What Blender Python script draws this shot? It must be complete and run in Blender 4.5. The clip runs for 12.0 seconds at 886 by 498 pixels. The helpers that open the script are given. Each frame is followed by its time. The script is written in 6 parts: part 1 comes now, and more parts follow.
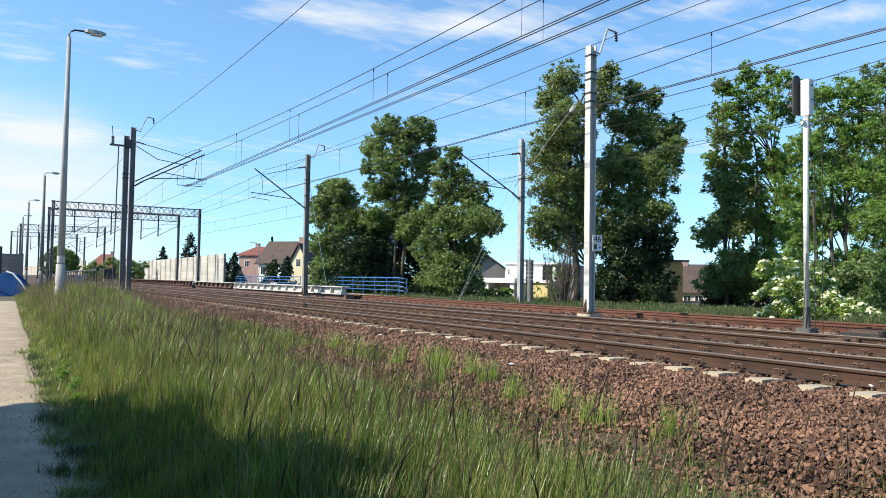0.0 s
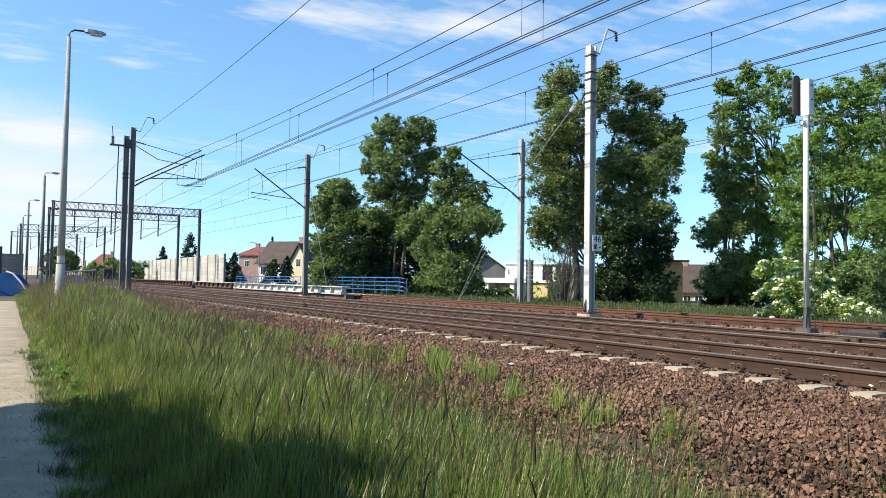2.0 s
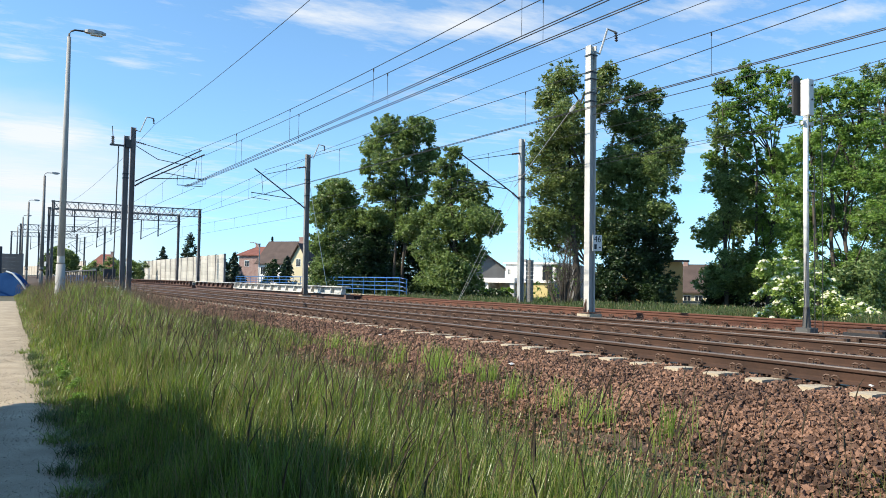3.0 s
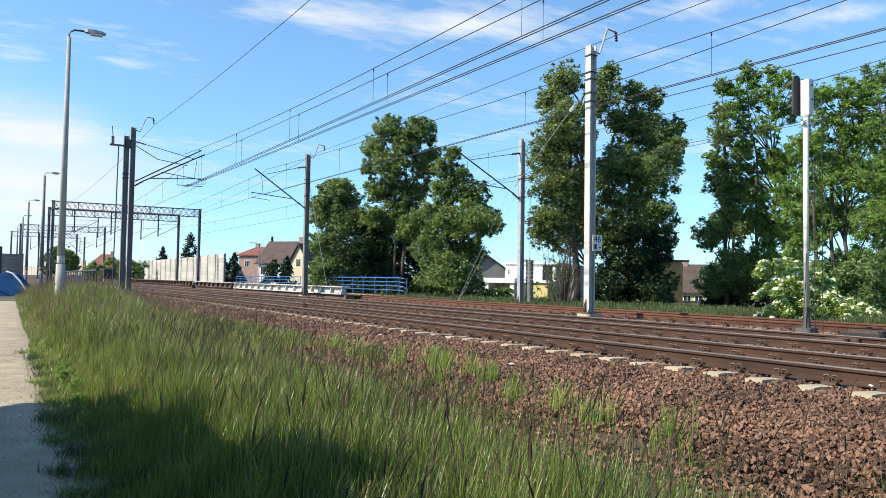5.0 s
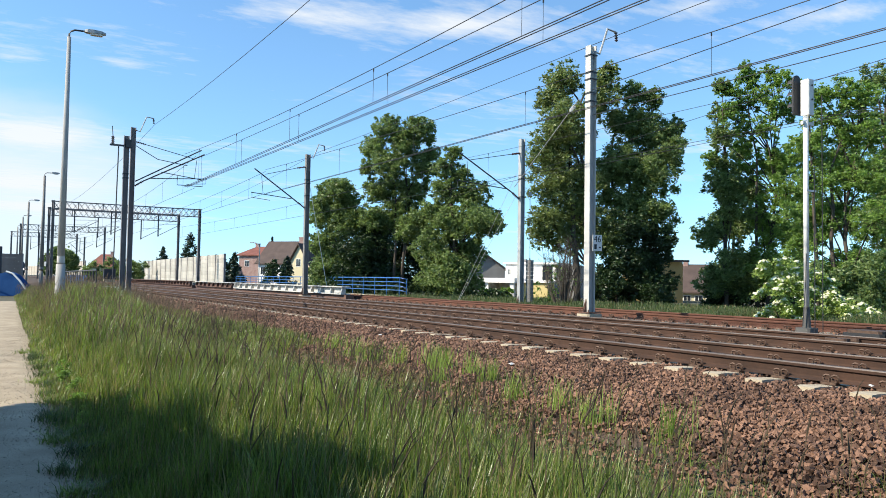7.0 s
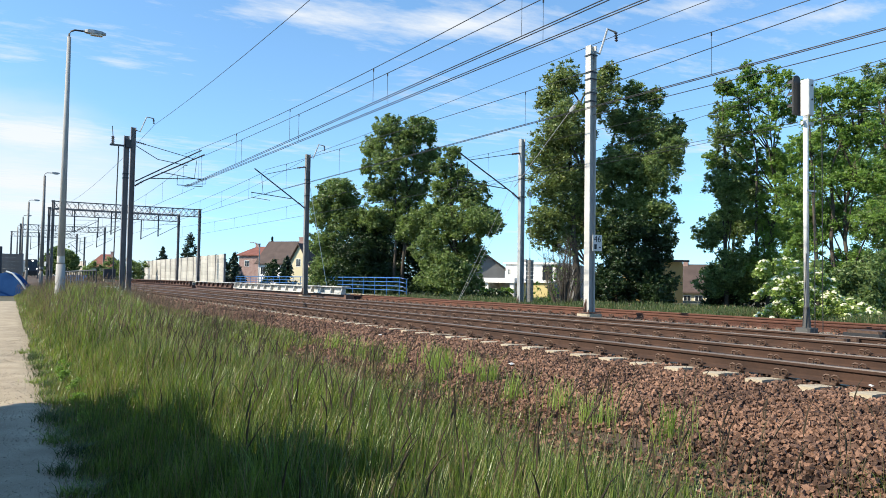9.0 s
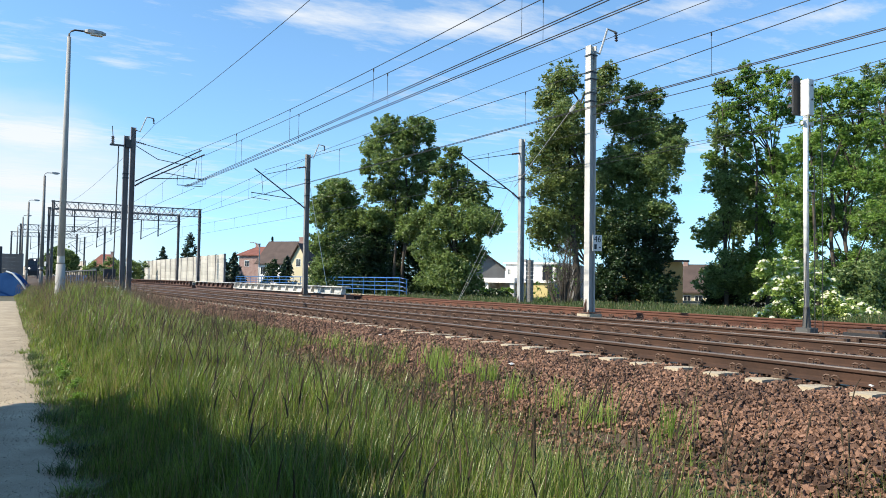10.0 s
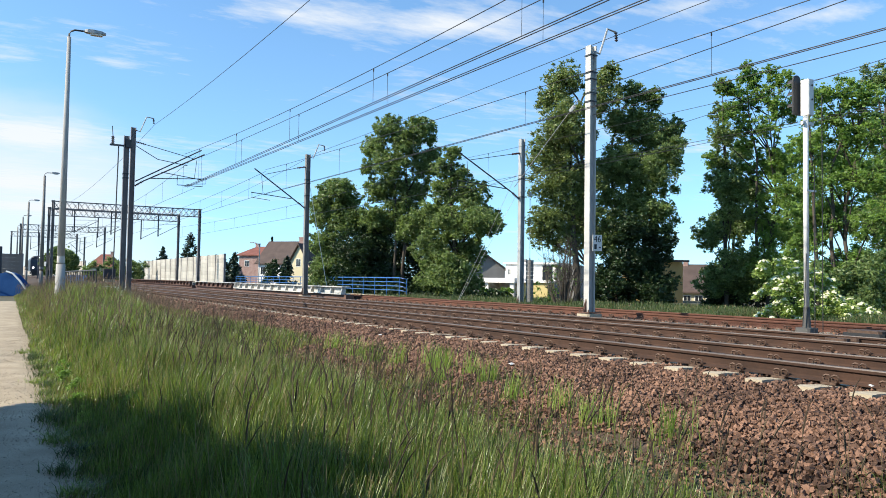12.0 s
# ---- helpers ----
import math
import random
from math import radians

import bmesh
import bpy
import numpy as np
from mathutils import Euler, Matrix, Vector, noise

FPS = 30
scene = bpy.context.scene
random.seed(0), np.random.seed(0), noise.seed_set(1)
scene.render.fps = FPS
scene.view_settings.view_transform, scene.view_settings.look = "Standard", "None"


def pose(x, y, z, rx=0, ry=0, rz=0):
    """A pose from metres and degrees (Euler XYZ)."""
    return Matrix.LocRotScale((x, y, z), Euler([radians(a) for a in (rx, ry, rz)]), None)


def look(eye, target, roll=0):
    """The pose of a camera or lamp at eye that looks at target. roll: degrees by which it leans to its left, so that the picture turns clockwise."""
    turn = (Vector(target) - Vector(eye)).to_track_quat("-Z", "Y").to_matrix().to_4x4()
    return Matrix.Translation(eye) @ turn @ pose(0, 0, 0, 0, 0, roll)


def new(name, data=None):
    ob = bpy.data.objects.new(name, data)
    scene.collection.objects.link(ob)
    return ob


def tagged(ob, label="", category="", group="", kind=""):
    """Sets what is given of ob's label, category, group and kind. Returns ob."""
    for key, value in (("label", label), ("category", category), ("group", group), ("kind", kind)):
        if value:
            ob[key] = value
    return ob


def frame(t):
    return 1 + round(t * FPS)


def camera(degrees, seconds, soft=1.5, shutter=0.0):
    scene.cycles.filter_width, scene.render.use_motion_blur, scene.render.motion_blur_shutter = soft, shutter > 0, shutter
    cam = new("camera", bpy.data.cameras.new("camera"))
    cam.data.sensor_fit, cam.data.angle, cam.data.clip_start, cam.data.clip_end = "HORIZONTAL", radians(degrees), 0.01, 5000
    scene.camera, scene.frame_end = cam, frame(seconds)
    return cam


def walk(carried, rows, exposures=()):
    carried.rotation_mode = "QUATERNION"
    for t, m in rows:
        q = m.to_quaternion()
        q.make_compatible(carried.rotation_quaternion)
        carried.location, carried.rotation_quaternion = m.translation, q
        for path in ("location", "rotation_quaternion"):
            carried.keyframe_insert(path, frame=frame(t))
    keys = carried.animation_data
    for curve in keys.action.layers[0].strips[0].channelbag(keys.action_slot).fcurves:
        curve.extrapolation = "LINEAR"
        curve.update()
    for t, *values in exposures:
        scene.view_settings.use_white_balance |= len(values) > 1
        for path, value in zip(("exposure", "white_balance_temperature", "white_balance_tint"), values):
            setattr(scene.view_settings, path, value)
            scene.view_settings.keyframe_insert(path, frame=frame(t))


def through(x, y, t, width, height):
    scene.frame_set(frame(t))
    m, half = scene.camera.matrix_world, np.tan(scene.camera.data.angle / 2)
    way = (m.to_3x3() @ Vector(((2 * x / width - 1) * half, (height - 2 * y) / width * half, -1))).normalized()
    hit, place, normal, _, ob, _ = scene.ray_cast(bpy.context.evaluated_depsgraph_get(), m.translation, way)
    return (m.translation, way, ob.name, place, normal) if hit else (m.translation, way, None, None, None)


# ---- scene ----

# ================= camera =================
cam = camera(60.48, 12.0, soft=0.9)
EYE = Vector((0.0, 0.0, 1.6))
_yaw, _pitch = 0.52556, 0.04243
AIM = EYE + Vector((math.sin(_yaw) * math.cos(_pitch), math.cos(_yaw) * math.cos(_pitch), math.sin(_pitch)))
walk(cam, [(0.0, look(EYE, AIM, 0.914)), (12.0, look(EYE, AIM, 0.914))], exposures=[(0.0, 0.70), (12.0, 0.70)])

# ================= light =================
SUN_TO = Vector((-0.93, 0.20, 0.73)).normalized()
world = bpy.data.worlds.new("sky")
scene.world = world
world.use_nodes = True
_n = world.node_tree.nodes
_sky = _n.new("ShaderNodeTexSky")
_sky.sky_type = "NISHITA"
_sky.sun_disc = False
_sky.sun_elevation = math.asin(SUN_TO.z)
_sky.sun_rotation = math.atan2(SUN_TO.x, SUN_TO.y)
_sky.air_density, _sky.dust_density, _sky.ozone_density = 1.0, 0.25, 2.4
_tint = _n.new("ShaderNodeMix")
_tint.data_type, _tint.blend_type = "RGBA", "MULTIPLY"
_tint.inputs[0].default_value = 1.0
_tint.inputs[7].default_value = (0.79, 1.0, 1.06, 1)
_tc, _up, _nm = _n.new("ShaderNodeTexCoord"), _n.new("ShaderNodeVectorMath"), _n.new("ShaderNodeVectorMath")
_up.operation, _nm.operation = "ADD", "NORMALIZE"
_up.inputs[1].default_value = (0, 0, 0.075)   # clear dry air: little haze at the horizon
world.node_tree.links.new(_tc.outputs["Generated"], _up.inputs[0])
world.node_tree.links.new(_up.outputs[0], _nm.inputs[0])
world.node_tree.links.new(_nm.outputs[0], _sky.inputs[0])
world.node_tree.links.new(_sky.outputs[0], _tint.inputs[6])
world.node_tree.links.new(_tint.outputs[2], _n["Background"].inputs[0])
_n["Background"].inputs[1].default_value = 0.15
_l = bpy.data.lights.new("sun", "SUN")
_l.energy, _l.angle, _l.color = 5.0, radians(0.53), (1.0, 0.90, 0.735)
sun = new("sun", _l)
sun.matrix_world = look(SUN_TO * 50, (0, 0, 0))


# ================= materials =================
def material(name, dark, light, rough=0.8, metal=0.0, scale=6.0, fine=60.0, bump=0.2, island=0.0, obrand=0.0, coord="Object", stretch=(1, 1, 1), depth=0.01):
    """Two-scale noise between two colours, with fine relief. island / obrand: brightness scatter by mesh island / object."""
    m = bpy.data.materials.new(name)
    m.use_nodes = True
    nt = m.node_tree
    N, L = nt.nodes, nt.links
    b = N["Principled BSDF"]
    tc = N.new("ShaderNodeTexCoord")
    mp = N.new("ShaderNodeMapping")
    mp.inputs["Scale"].default_value = stretch
    L.new(tc.outputs[coord], mp.inputs[0])
    n1, n2 = N.new("ShaderNodeTexNoise"), N.new("ShaderNodeTexNoise")
    n1.inputs["Scale"].default_value, n2.inputs["Scale"].default_value = scale, fine
    n1.inputs["Detail"].default_value, n2.inputs["Detail"].default_value = 4, 3
    for n in (n1, n2):
        L.new(mp.outputs[0], n.inputs["Vector"])
    add = N.new("ShaderNodeMath")
    add.operation = "MULTIPLY_ADD"
    L.new(n2.outputs[0], add.inputs[0])
    add.inputs[1].default_value = 0.5
    mul = N.new("ShaderNodeMath")
    mul.operation = "MULTIPLY_ADD"
    L.new(n1.outputs[0], mul.inputs[0])
    mul.inputs[1].default_value, mul.inputs[2].default_value = 1.6, -0.55
    L.new(mul.outputs[0], add.inputs[2])
    last = add
    if island or obrand:
        src = N.new("ShaderNodeNewGeometry").outputs["Random Per Island"] if island else N.new("ShaderNodeObjectInfo").outputs["Random"]
        k = N.new("ShaderNodeMath")
        k.operation = "MULTIPLY_ADD"
        L.new(src, k.inputs[0])
        k.inputs[1].default_value = 2 * (island or obrand)
        sh = N.new("ShaderNodeMath")
        sh.operation = "SUBTRACT"
        L.new(last.outputs[0], sh.inputs[0])
        sh.inputs[1].default_value = island or obrand
        L.new(sh.outputs[0], k.inputs[2])
        last = k
    mix = N.new("ShaderNodeMix")
    mix.data_type = "RGBA"
    mix.clamp_factor = True
    L.new(last.outputs[0], mix.inputs[0])
    mix.inputs[6].default_value, mix.inputs[7].default_value = (*dark, 1), (*light, 1)
    L.new(mix.outputs[2], b.inputs["Base Color"])
    b.inputs["Roughness"].default_value, b.inputs["Metallic"].default_value = rough, metal
    if bump:
        bp = N.new("ShaderNodeBump")
        bp.inputs["Strength"].default_value, bp.inputs["Distance"].default_value = bump, depth
        L.new(add.outputs[0], bp.inputs["Height"])
        L.new(bp.outputs[0], b.inputs["Normal"])
    return m


def leafy(name, dark, light, through=0.35, rough=0.42):
    """Foliage: island-varied colour, some light passing through the leaf."""
    m = material(name, dark, light, rough=rough, scale=1.2, fine=9.0, bump=0.0, island=0.35)
    N, L = m.node_tree.nodes, m.node_tree.links
    b, out = N["Principled BSDF"], N["Material Output"]
    tr = N.new("ShaderNodeBsdfTranslucent")
    col = b.inputs["Base Color"].links[0].from_socket
    hs = N.new("ShaderNodeHueSaturation")
    hs.inputs["Value"].default_value = 1.5
    hs.inputs["Saturation"].default_value = 1.15
    L.new(col, hs.inputs["Color"])
    L.new(hs.outputs[0], tr.inputs[0])
    mx = N.new("ShaderNodeMixShader")
    mx.inputs[0].default_value = through
    L.new(b.outputs[0], mx.inputs[1])
    L.new(tr.outputs[0], mx.inputs[2])
    L.new(mx.outputs[0], out.inputs[0])
    return m


def glowing(name, colour, strength):
    m = bpy.data.materials.new(name)
    m.use_nodes = True
    b = m.node_tree.nodes["Principled BSDF"]
    b.inputs["Base Color"].default_value = (*colour, 1)
    b.inputs["Emission Color"].default_value = (*colour, 1)
    b.inputs["Emission Strength"].default_value = strength
    return m


M = {}
M["soil"] = material("grassy soil", (0.038, 0.038, 0.019), (0.0988, 0.0874, 0.0456), 0.95, scale=0.8, fine=14, bump=0.6, depth=0.05)
M["path"] = material("pale gravel path", (0.235, 0.188, 0.125), (0.49, 0.405, 0.285), 0.95, scale=1.6, fine=75, bump=1.0, depth=0.02)
M["pebble"] = material("pale grey-beige pebble", (0.25, 0.21, 0.155), (0.50, 0.43, 0.33), 0.9, scale=2, fine=60, bump=0.2, island=0.5)
# bed kept darker than its stones: shade of the gaps put into the colour
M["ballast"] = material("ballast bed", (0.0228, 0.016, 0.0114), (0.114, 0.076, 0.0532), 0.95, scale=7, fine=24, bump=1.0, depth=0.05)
M["stone"] = material("red-brown granite ballast stone", (0.050, 0.0265, 0.0170), (0.268, 0.150, 0.098), 0.9, scale=1.1, fine=40, bump=0.3, island=0.45)
M["sleeper"] = material("weathered concrete sleeper", (0.304, 0.251, 0.175), (0.471, 0.41, 0.304), 0.9, scale=3, fine=50, bump=0.3, obrand=0.12)
M["rail_side"] = material("brown rail rust", (0.023, 0.0118, 0.0074), (0.070, 0.034, 0.0200), 0.95, metal=0.0, scale=2.5, fine=40, bump=0.2)
M["rail_top"] = material("worn rail head", (0.085, 0.068, 0.058), (0.17, 0.14, 0.12), 0.5, metal=0.4, scale=1, fine=30, bump=0.05)
M["rail_rust"] = material("red rail rust", (0.065, 0.026, 0.015), (0.135, 0.056, 0.034), 0.95, metal=0.0, scale=2, fine=40, bump=0.2)
M["clip"] = material("rusty clip steel", (0.055, 0.032, 0.022), (0.15, 0.096, 0.068), 0.6, metal=0.5, scale=20, fine=90, bump=0.1)
M["galv"] = material("galvanised mast steel", (0.25, 0.255, 0.25), (0.45, 0.45, 0.435), 0.6, metal=0.35, scale=1.2, fine=25, bump=0.08)
M["mast_concrete"] = material("pale mast concrete", (0.34, 0.33, 0.31), (0.52, 0.51, 0.475), 0.85, scale=1.2, fine=30, bump=0.15)
M["lamp_foot"] = material("pale grey concrete", (0.26, 0.25, 0.235), (0.40, 0.39, 0.365), 0.9, scale=1.2, fine=30, bump=0.2)
M["mast_mid"] = material("brownish grey mast steel", (0.13, 0.12, 0.11), (0.24, 0.225, 0.21), 0.75, metal=0.1, scale=1.2, fine=25, bump=0.1)
M["mast_dark"] = material("weathered grey mast steel", (0.125, 0.112, 0.112), (0.235, 0.215, 0.21), 0.75, metal=0.1, scale=1.2, fine=25, bump=0.1)
M["foot_grey"] = material("grimy grey signal foot", (0.05, 0.05, 0.048), (0.11, 0.108, 0.10), 0.8, scale=3, fine=30, bump=0.1)
M["dark_steel"] = material("dark painted steel", (0.0228, 0.0243, 0.0274), (0.0608, 0.0646, 0.0684), 0.7, metal=0.1, scale=3, fine=30, bump=0.05)
M["wire"] = material("tarnished copper wire", (0.0228, 0.0228, 0.0228), (0.0532, 0.0494, 0.0456), 0.5, metal=0.6, scale=1, fine=10, bump=0)
M["insulator"] = material("brown glazed insulator", (0.038, 0.019, 0.0137), (0.076, 0.038, 0.0266), 0.25, scale=5, fine=20, bump=0)
M["white_paint"] = material("chalky white paint", (0.50, 0.50, 0.475), (0.74, 0.735, 0.70), 0.7, scale=1.5, fine=30, bump=0.08)
M["black"] = material("matt black paint", (0.00912, 0.00912, 0.00988), (0.0228, 0.0228, 0.0243), 0.6, scale=4, fine=30, bump=0.05)
M["blue"] = material("blue railing paint", (0.019, 0.0836, 0.243), (0.038, 0.152, 0.35), 0.45, scale=2, fine=30, bump=0.05)
M["blue_panel"] = material("faded blue sheet", (0.010, 0.042, 0.135), (0.025, 0.082, 0.215), 0.95, scale=1.0, fine=18, bump=0.05)
M["blue_panel"].node_tree.nodes["Principled BSDF"].inputs["Specular IOR Level"].default_value = 0.1
M["barrier_white"] = material("cream noise barrier board", (0.25, 0.245, 0.215), (0.46, 0.44, 0.39), 0.9, scale=0.8, fine=14, bump=0.1, obrand=0.25)
M["barrier_dark"] = material("grey-brown noise barrier board", (0.150, 0.118, 0.100), (0.235, 0.190, 0.165), 0.85, scale=0.8, fine=14, bump=0.1, obrand=0.1)
M["barrier_beige"] = material("beige noise barrier board", (0.319, 0.281, 0.228), (0.441, 0.395, 0.327), 0.85, scale=0.8, fine=14, bump=0.1, obrand=0.1)
M["girder_rust"] = material("rust-brown girder paint", (0.0684, 0.0342, 0.0228), (0.144, 0.076, 0.0532), 0.8, scale=1.5, fine=20, bump=0.15)
M["girder_white"] = material("pale grey girder paint", (0.33, 0.325, 0.305), (0.54, 0.53, 0.49), 0.8, scale=1.5, fine=20, bump=0.1)
M["bark"] = material("tree bark", (0.0342, 0.0266, 0.0198), (0.0988, 0.0798, 0.0608), 0.95, scale=3, fine=25, bump=0.8, stretch=(1, 1, 0.25), depth=0.03)
M["leaf_a"] = leafy("maple leaves", (0.066, 0.108, 0.032), (0.235, 0.305, 0.110), 0.44)
M["leaf_b"] = leafy("ash leaves", (0.075, 0.145, 0.032), (0.27, 0.385, 0.10), 0.48)
# hedge leaves; also paints shade under and between the trees
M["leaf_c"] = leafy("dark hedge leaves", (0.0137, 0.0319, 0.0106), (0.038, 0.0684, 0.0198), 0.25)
M["leaf_bush"] = leafy("elder leaves", (0.18, 0.265, 0.060), (0.42, 0.50, 0.16), 0.45)
M["needle"] = leafy("conifer needles", (0.00912, 0.0228, 0.0106), (0.0266, 0.0494, 0.0213), 0.12)
M["blossom"] = material("creamy elder blossom", (0.46, 0.46, 0.28), (0.70, 0.68, 0.48), 0.9, scale=8, fine=60, bump=0, island=0.2)
M["leaf_y"] = leafy("yellowish maple leaves", (0.075, 0.108, 0.030), (0.235, 0.285, 0.100), 0.4)
M["grass"] = leafy("meadow grass", (0.019, 0.044, 0.009), (0.262, 0.335, 0.078), 0.38, 0.38)
M["grass_lime"] = leafy("fresh yellow-green weeds", (0.10, 0.165, 0.03), (0.31, 0.40, 0.10), 0.42, 0.5)
# darker copy of the meadow grass, with shade put into its colour
M["grass_shaded"] = leafy("dull old rough grass", (0.024, 0.044, 0.011), (0.085, 0.125, 0.034), 0.3, 0.6)
M["grass_dry"] = leafy("ripe grass", (0.125, 0.115, 0.050), (0.33, 0.265, 0.135), 0.35, 0.7)
M["seed_pale"] = leafy("ripening pinkish-brown seed heads", (0.075, 0.055, 0.036), (0.21, 0.155, 0.10), 0.2, 0.9)
M["seed"] = leafy("purple-brown seed heads", (0.024, 0.020, 0.013), (0.115, 0.085, 0.052), 0.15, 0.9)
M["render_white"] = material("white render", (0.66, 0.65, 0.62), (0.80, 0.79, 0.76), 0.9, scale=0.6, fine=20, bump=0.1)
M["render_cream"] = material("cream render", (0.456, 0.403, 0.251), (0.562, 0.509, 0.35), 0.9, scale=0.6, fine=20, bump=0.1)
M["render_yellow"] = material("yellow render", (0.471, 0.38, 0.152), (0.562, 0.471, 0.228), 0.9, scale=0.6, fine=20, bump=0.1)
M["render_grey"] = material("grey render", (0.152, 0.144, 0.137), (0.228, 0.22, 0.205), 0.9, scale=0.6, fine=20, bump=0.1)
M["render_ochre"] = material("ochre render", (0.304, 0.198, 0.0684), (0.395, 0.274, 0.114), 0.9, scale=0.6, fine=20, bump=0.1)
M["brick"] = material("pale red brick wall", (0.20, 0.11, 0.09), (0.37, 0.27, 0.24), 0.9, scale=1.6, fine=7, bump=0.2)
M["roof_brown"] = material("brown roof tiles", (0.0456, 0.0304, 0.0258), (0.0988, 0.0684, 0.057), 0.85, scale=1.0, fine=16, bump=0.4, depth=0.03)
M["roof_red"] = material("red roof tiles", (0.13, 0.045, 0.03), (0.24, 0.085, 0.06), 0.85, scale=1.0, fine=16, bump=0.4, depth=0.03)
M["glass"] = material("dark window glass", (0.0152, 0.019, 0.0228), (0.038, 0.0418, 0.0494), 0.08, scale=0.5, fine=2, bump=0)
M["loco"] = material("dark blue locomotive paint", (0.0110, 0.0118, 0.0200), (0.0260, 0.0275, 0.0400), 0.45, scale=1.0, fine=14, bump=0.03)
M["loco_roof"] = material("dusty locomotive roof", (0.0912, 0.0836, 0.0836), (0.167, 0.152, 0.144), 0.8, scale=1.0, fine=14, bump=0.05)
M["headlight"] = glowing("lit headlight", (1.0, 0.97, 0.88), 3.5)


# ================= building helpers =================
class Geo:
    """Plain lists of vertices and faces, filled piece by piece."""

    def __init__(self):
        self.v, self.f = [], []

    def add(self, verts, faces, m=None):
        k = len(self.v)
        self.v += [tuple(m @ Vector(p)) for p in verts] if m is not None else [tuple(p) for p in verts]
        self.f += [tuple(k + i for i in f) for f in faces]
        return self

    def box(self, x0, x1, y0, y1, z0, z1, c=0.0, m=None):
        """A box; c chamfers its upright edges."""
        if c <= 0:
            ring = [(x0, y0), (x1, y0), (x1, y1), (x0, y1)]
        else:
            ring = [(x0 + c, y0), (x1 - c, y0), (x1, y0 + c), (x1, y1 - c), (x1 - c, y1), (x0 + c, y1), (x0, y1 - c), (x0, y0 + c)]
        return self.prism(ring, z0, z1, m)

    def prism(self, ring, z0, z1, m=None):
        n = len(ring)
        verts = [(x, y, z0) for x, y in ring] + [(x, y, z1) for x, y in ring]
        faces = [tuple(range(n - 1, -1, -1)), tuple(range(n, 2 * n))] + [(i, (i + 1) % n, n + (i + 1) % n, n + i) for i in range(n)]
        return self.add(verts, faces, m)

    def tube(self, pts, r, sides=8, r1=None, cap=True):
        """A round bar along points, its radius going from r to r1."""
        pts = [Vector(p) for p in pts]
        r1 = r if r1 is None else r1
        k, n = len(self.v), len(pts)
        for i, p in enumerate(pts):
            d = (pts[min(i + 1, n - 1)] - pts[max(i - 1, 0)]).normalized()
            a = d.cross(Vector((0, 0, 1)) if abs(d.z) < 0.9 else Vector((1, 0, 0))).normalized()
            b = d.cross(a)
            q = r + (r1 - r) * i / max(n - 1, 1)
            for s in range(sides):
                t = 2 * math.pi * s / sides
                self.v.append(tuple(p + a * (q * math.cos(t)) + b * (q * math.sin(t))))
        for i in range(n - 1):
            for s in range(sides):
                e = (s + 1) % sides
                self.f.append((k + i * sides + s, k + i * sides + e, k + (i + 1) * sides + e, k + (i + 1) * sides + s))
        if cap:
            self.f.append(tuple(k + s for s in range(sides)))
            self.f.append(tuple(k + (n - 1) * sides + s for s in range(sides - 1, -1, -1)))
        return self

    def mesh(self, name, mat, smooth=False):
        me = bpy.data.meshes.new(name)
        me.from_pydata(self.v, [], self.f)
        me.materials.append(mat)
        bm = bmesh.new()
        bm.from_mesh(me)
        bmesh.ops.recalc_face_normals(bm, faces=bm.faces)
        bm.to_mesh(me)
        bm.free()
        if smooth:
            me.polygons.foreach_set("use_smooth", [True] * len(me.polygons))
        return me


def part(name, geo, mat, parent=None, label="", smooth=False, at=None):
    """Link a Geo as one mesh object, under a thing or part where one is given."""
    ob = new(name, geo.mesh(name, mat, smooth))
    if parent is not None:
        ob.parent = parent
    if at is not None:
        ob.matrix_basis = at
    if label:
        ob["label"] = label
    return ob


def thing(name, at, label, category, group="", kind=""):
    ob = new(name)
    ob.matrix_basis = at
    ob.empty_display_size = 0.3
    return tagged(ob, label, category, group, kind)


def smooth01(a, b, x):
    t = min(1.0, max(0.0, (x - a) / (b - a)))
    return t * t * (3 - 2 * t)


# ================= the line =================
RAIL = 0.763            # rail head height
TRACKS = (8.48, 12.11, 17.0)   # centre lines beside the camera


def bend(y):
    """Sideways shift of the whole line with distance."""
    d = max(0.0, y - 203)
    return -2.25 * smooth01(70, 155, y) - min(d, 30.0) ** 2 / 200 - 0.3 * max(0.0, d - 30)


def rise(y):
    return 0.5 * smooth01(80, 170, y)


# ================= ground =================
def ground_height(x, y):
    """Path level near x < 0.6, the verge, the railway formation, and the land behind it."""
    if x < 0.6:
        h = 0.0
    elif x < 5.2:
        h = 0.10 * smooth01(0.6, 2.0, x) + 0.22 * smooth01(2.0, 5.2, x) + 0.58 * smooth01(11, 24, y) * smooth01(0.7, 1.7, x) * (1 - smooth01(2.4, 4.4, x)) * (1 - smooth01(32, 40, y))
    elif x < 19:
        h = 0.32 + 0.06 * smooth01(5.2, 8, x)
    else:
        h = 0.38 + 0.18 * smooth01(19, 21, x) - 0.5 * smooth01(24, 40, x)
    return h


def grid_sheet(name, xs, ys, height, mat, label, category):
    v = [(x, y, height(x, y)) for y in ys for x in xs]
    nx = len(xs)
    f = [(j * nx + i, j * nx + i + 1, (j + 1) * nx + i + 1, (j + 1) * nx + i) for j in range(len(ys) - 1) for i in range(nx - 1)]
    me = bpy.data.meshes.new(name)
    me.from_pydata(v, [], f)
    me.materials.append(mat)
    me.polygons.foreach_set("use_smooth", [True] * len(f))
    return tagged(new(name, me), label, category, kind="structure")


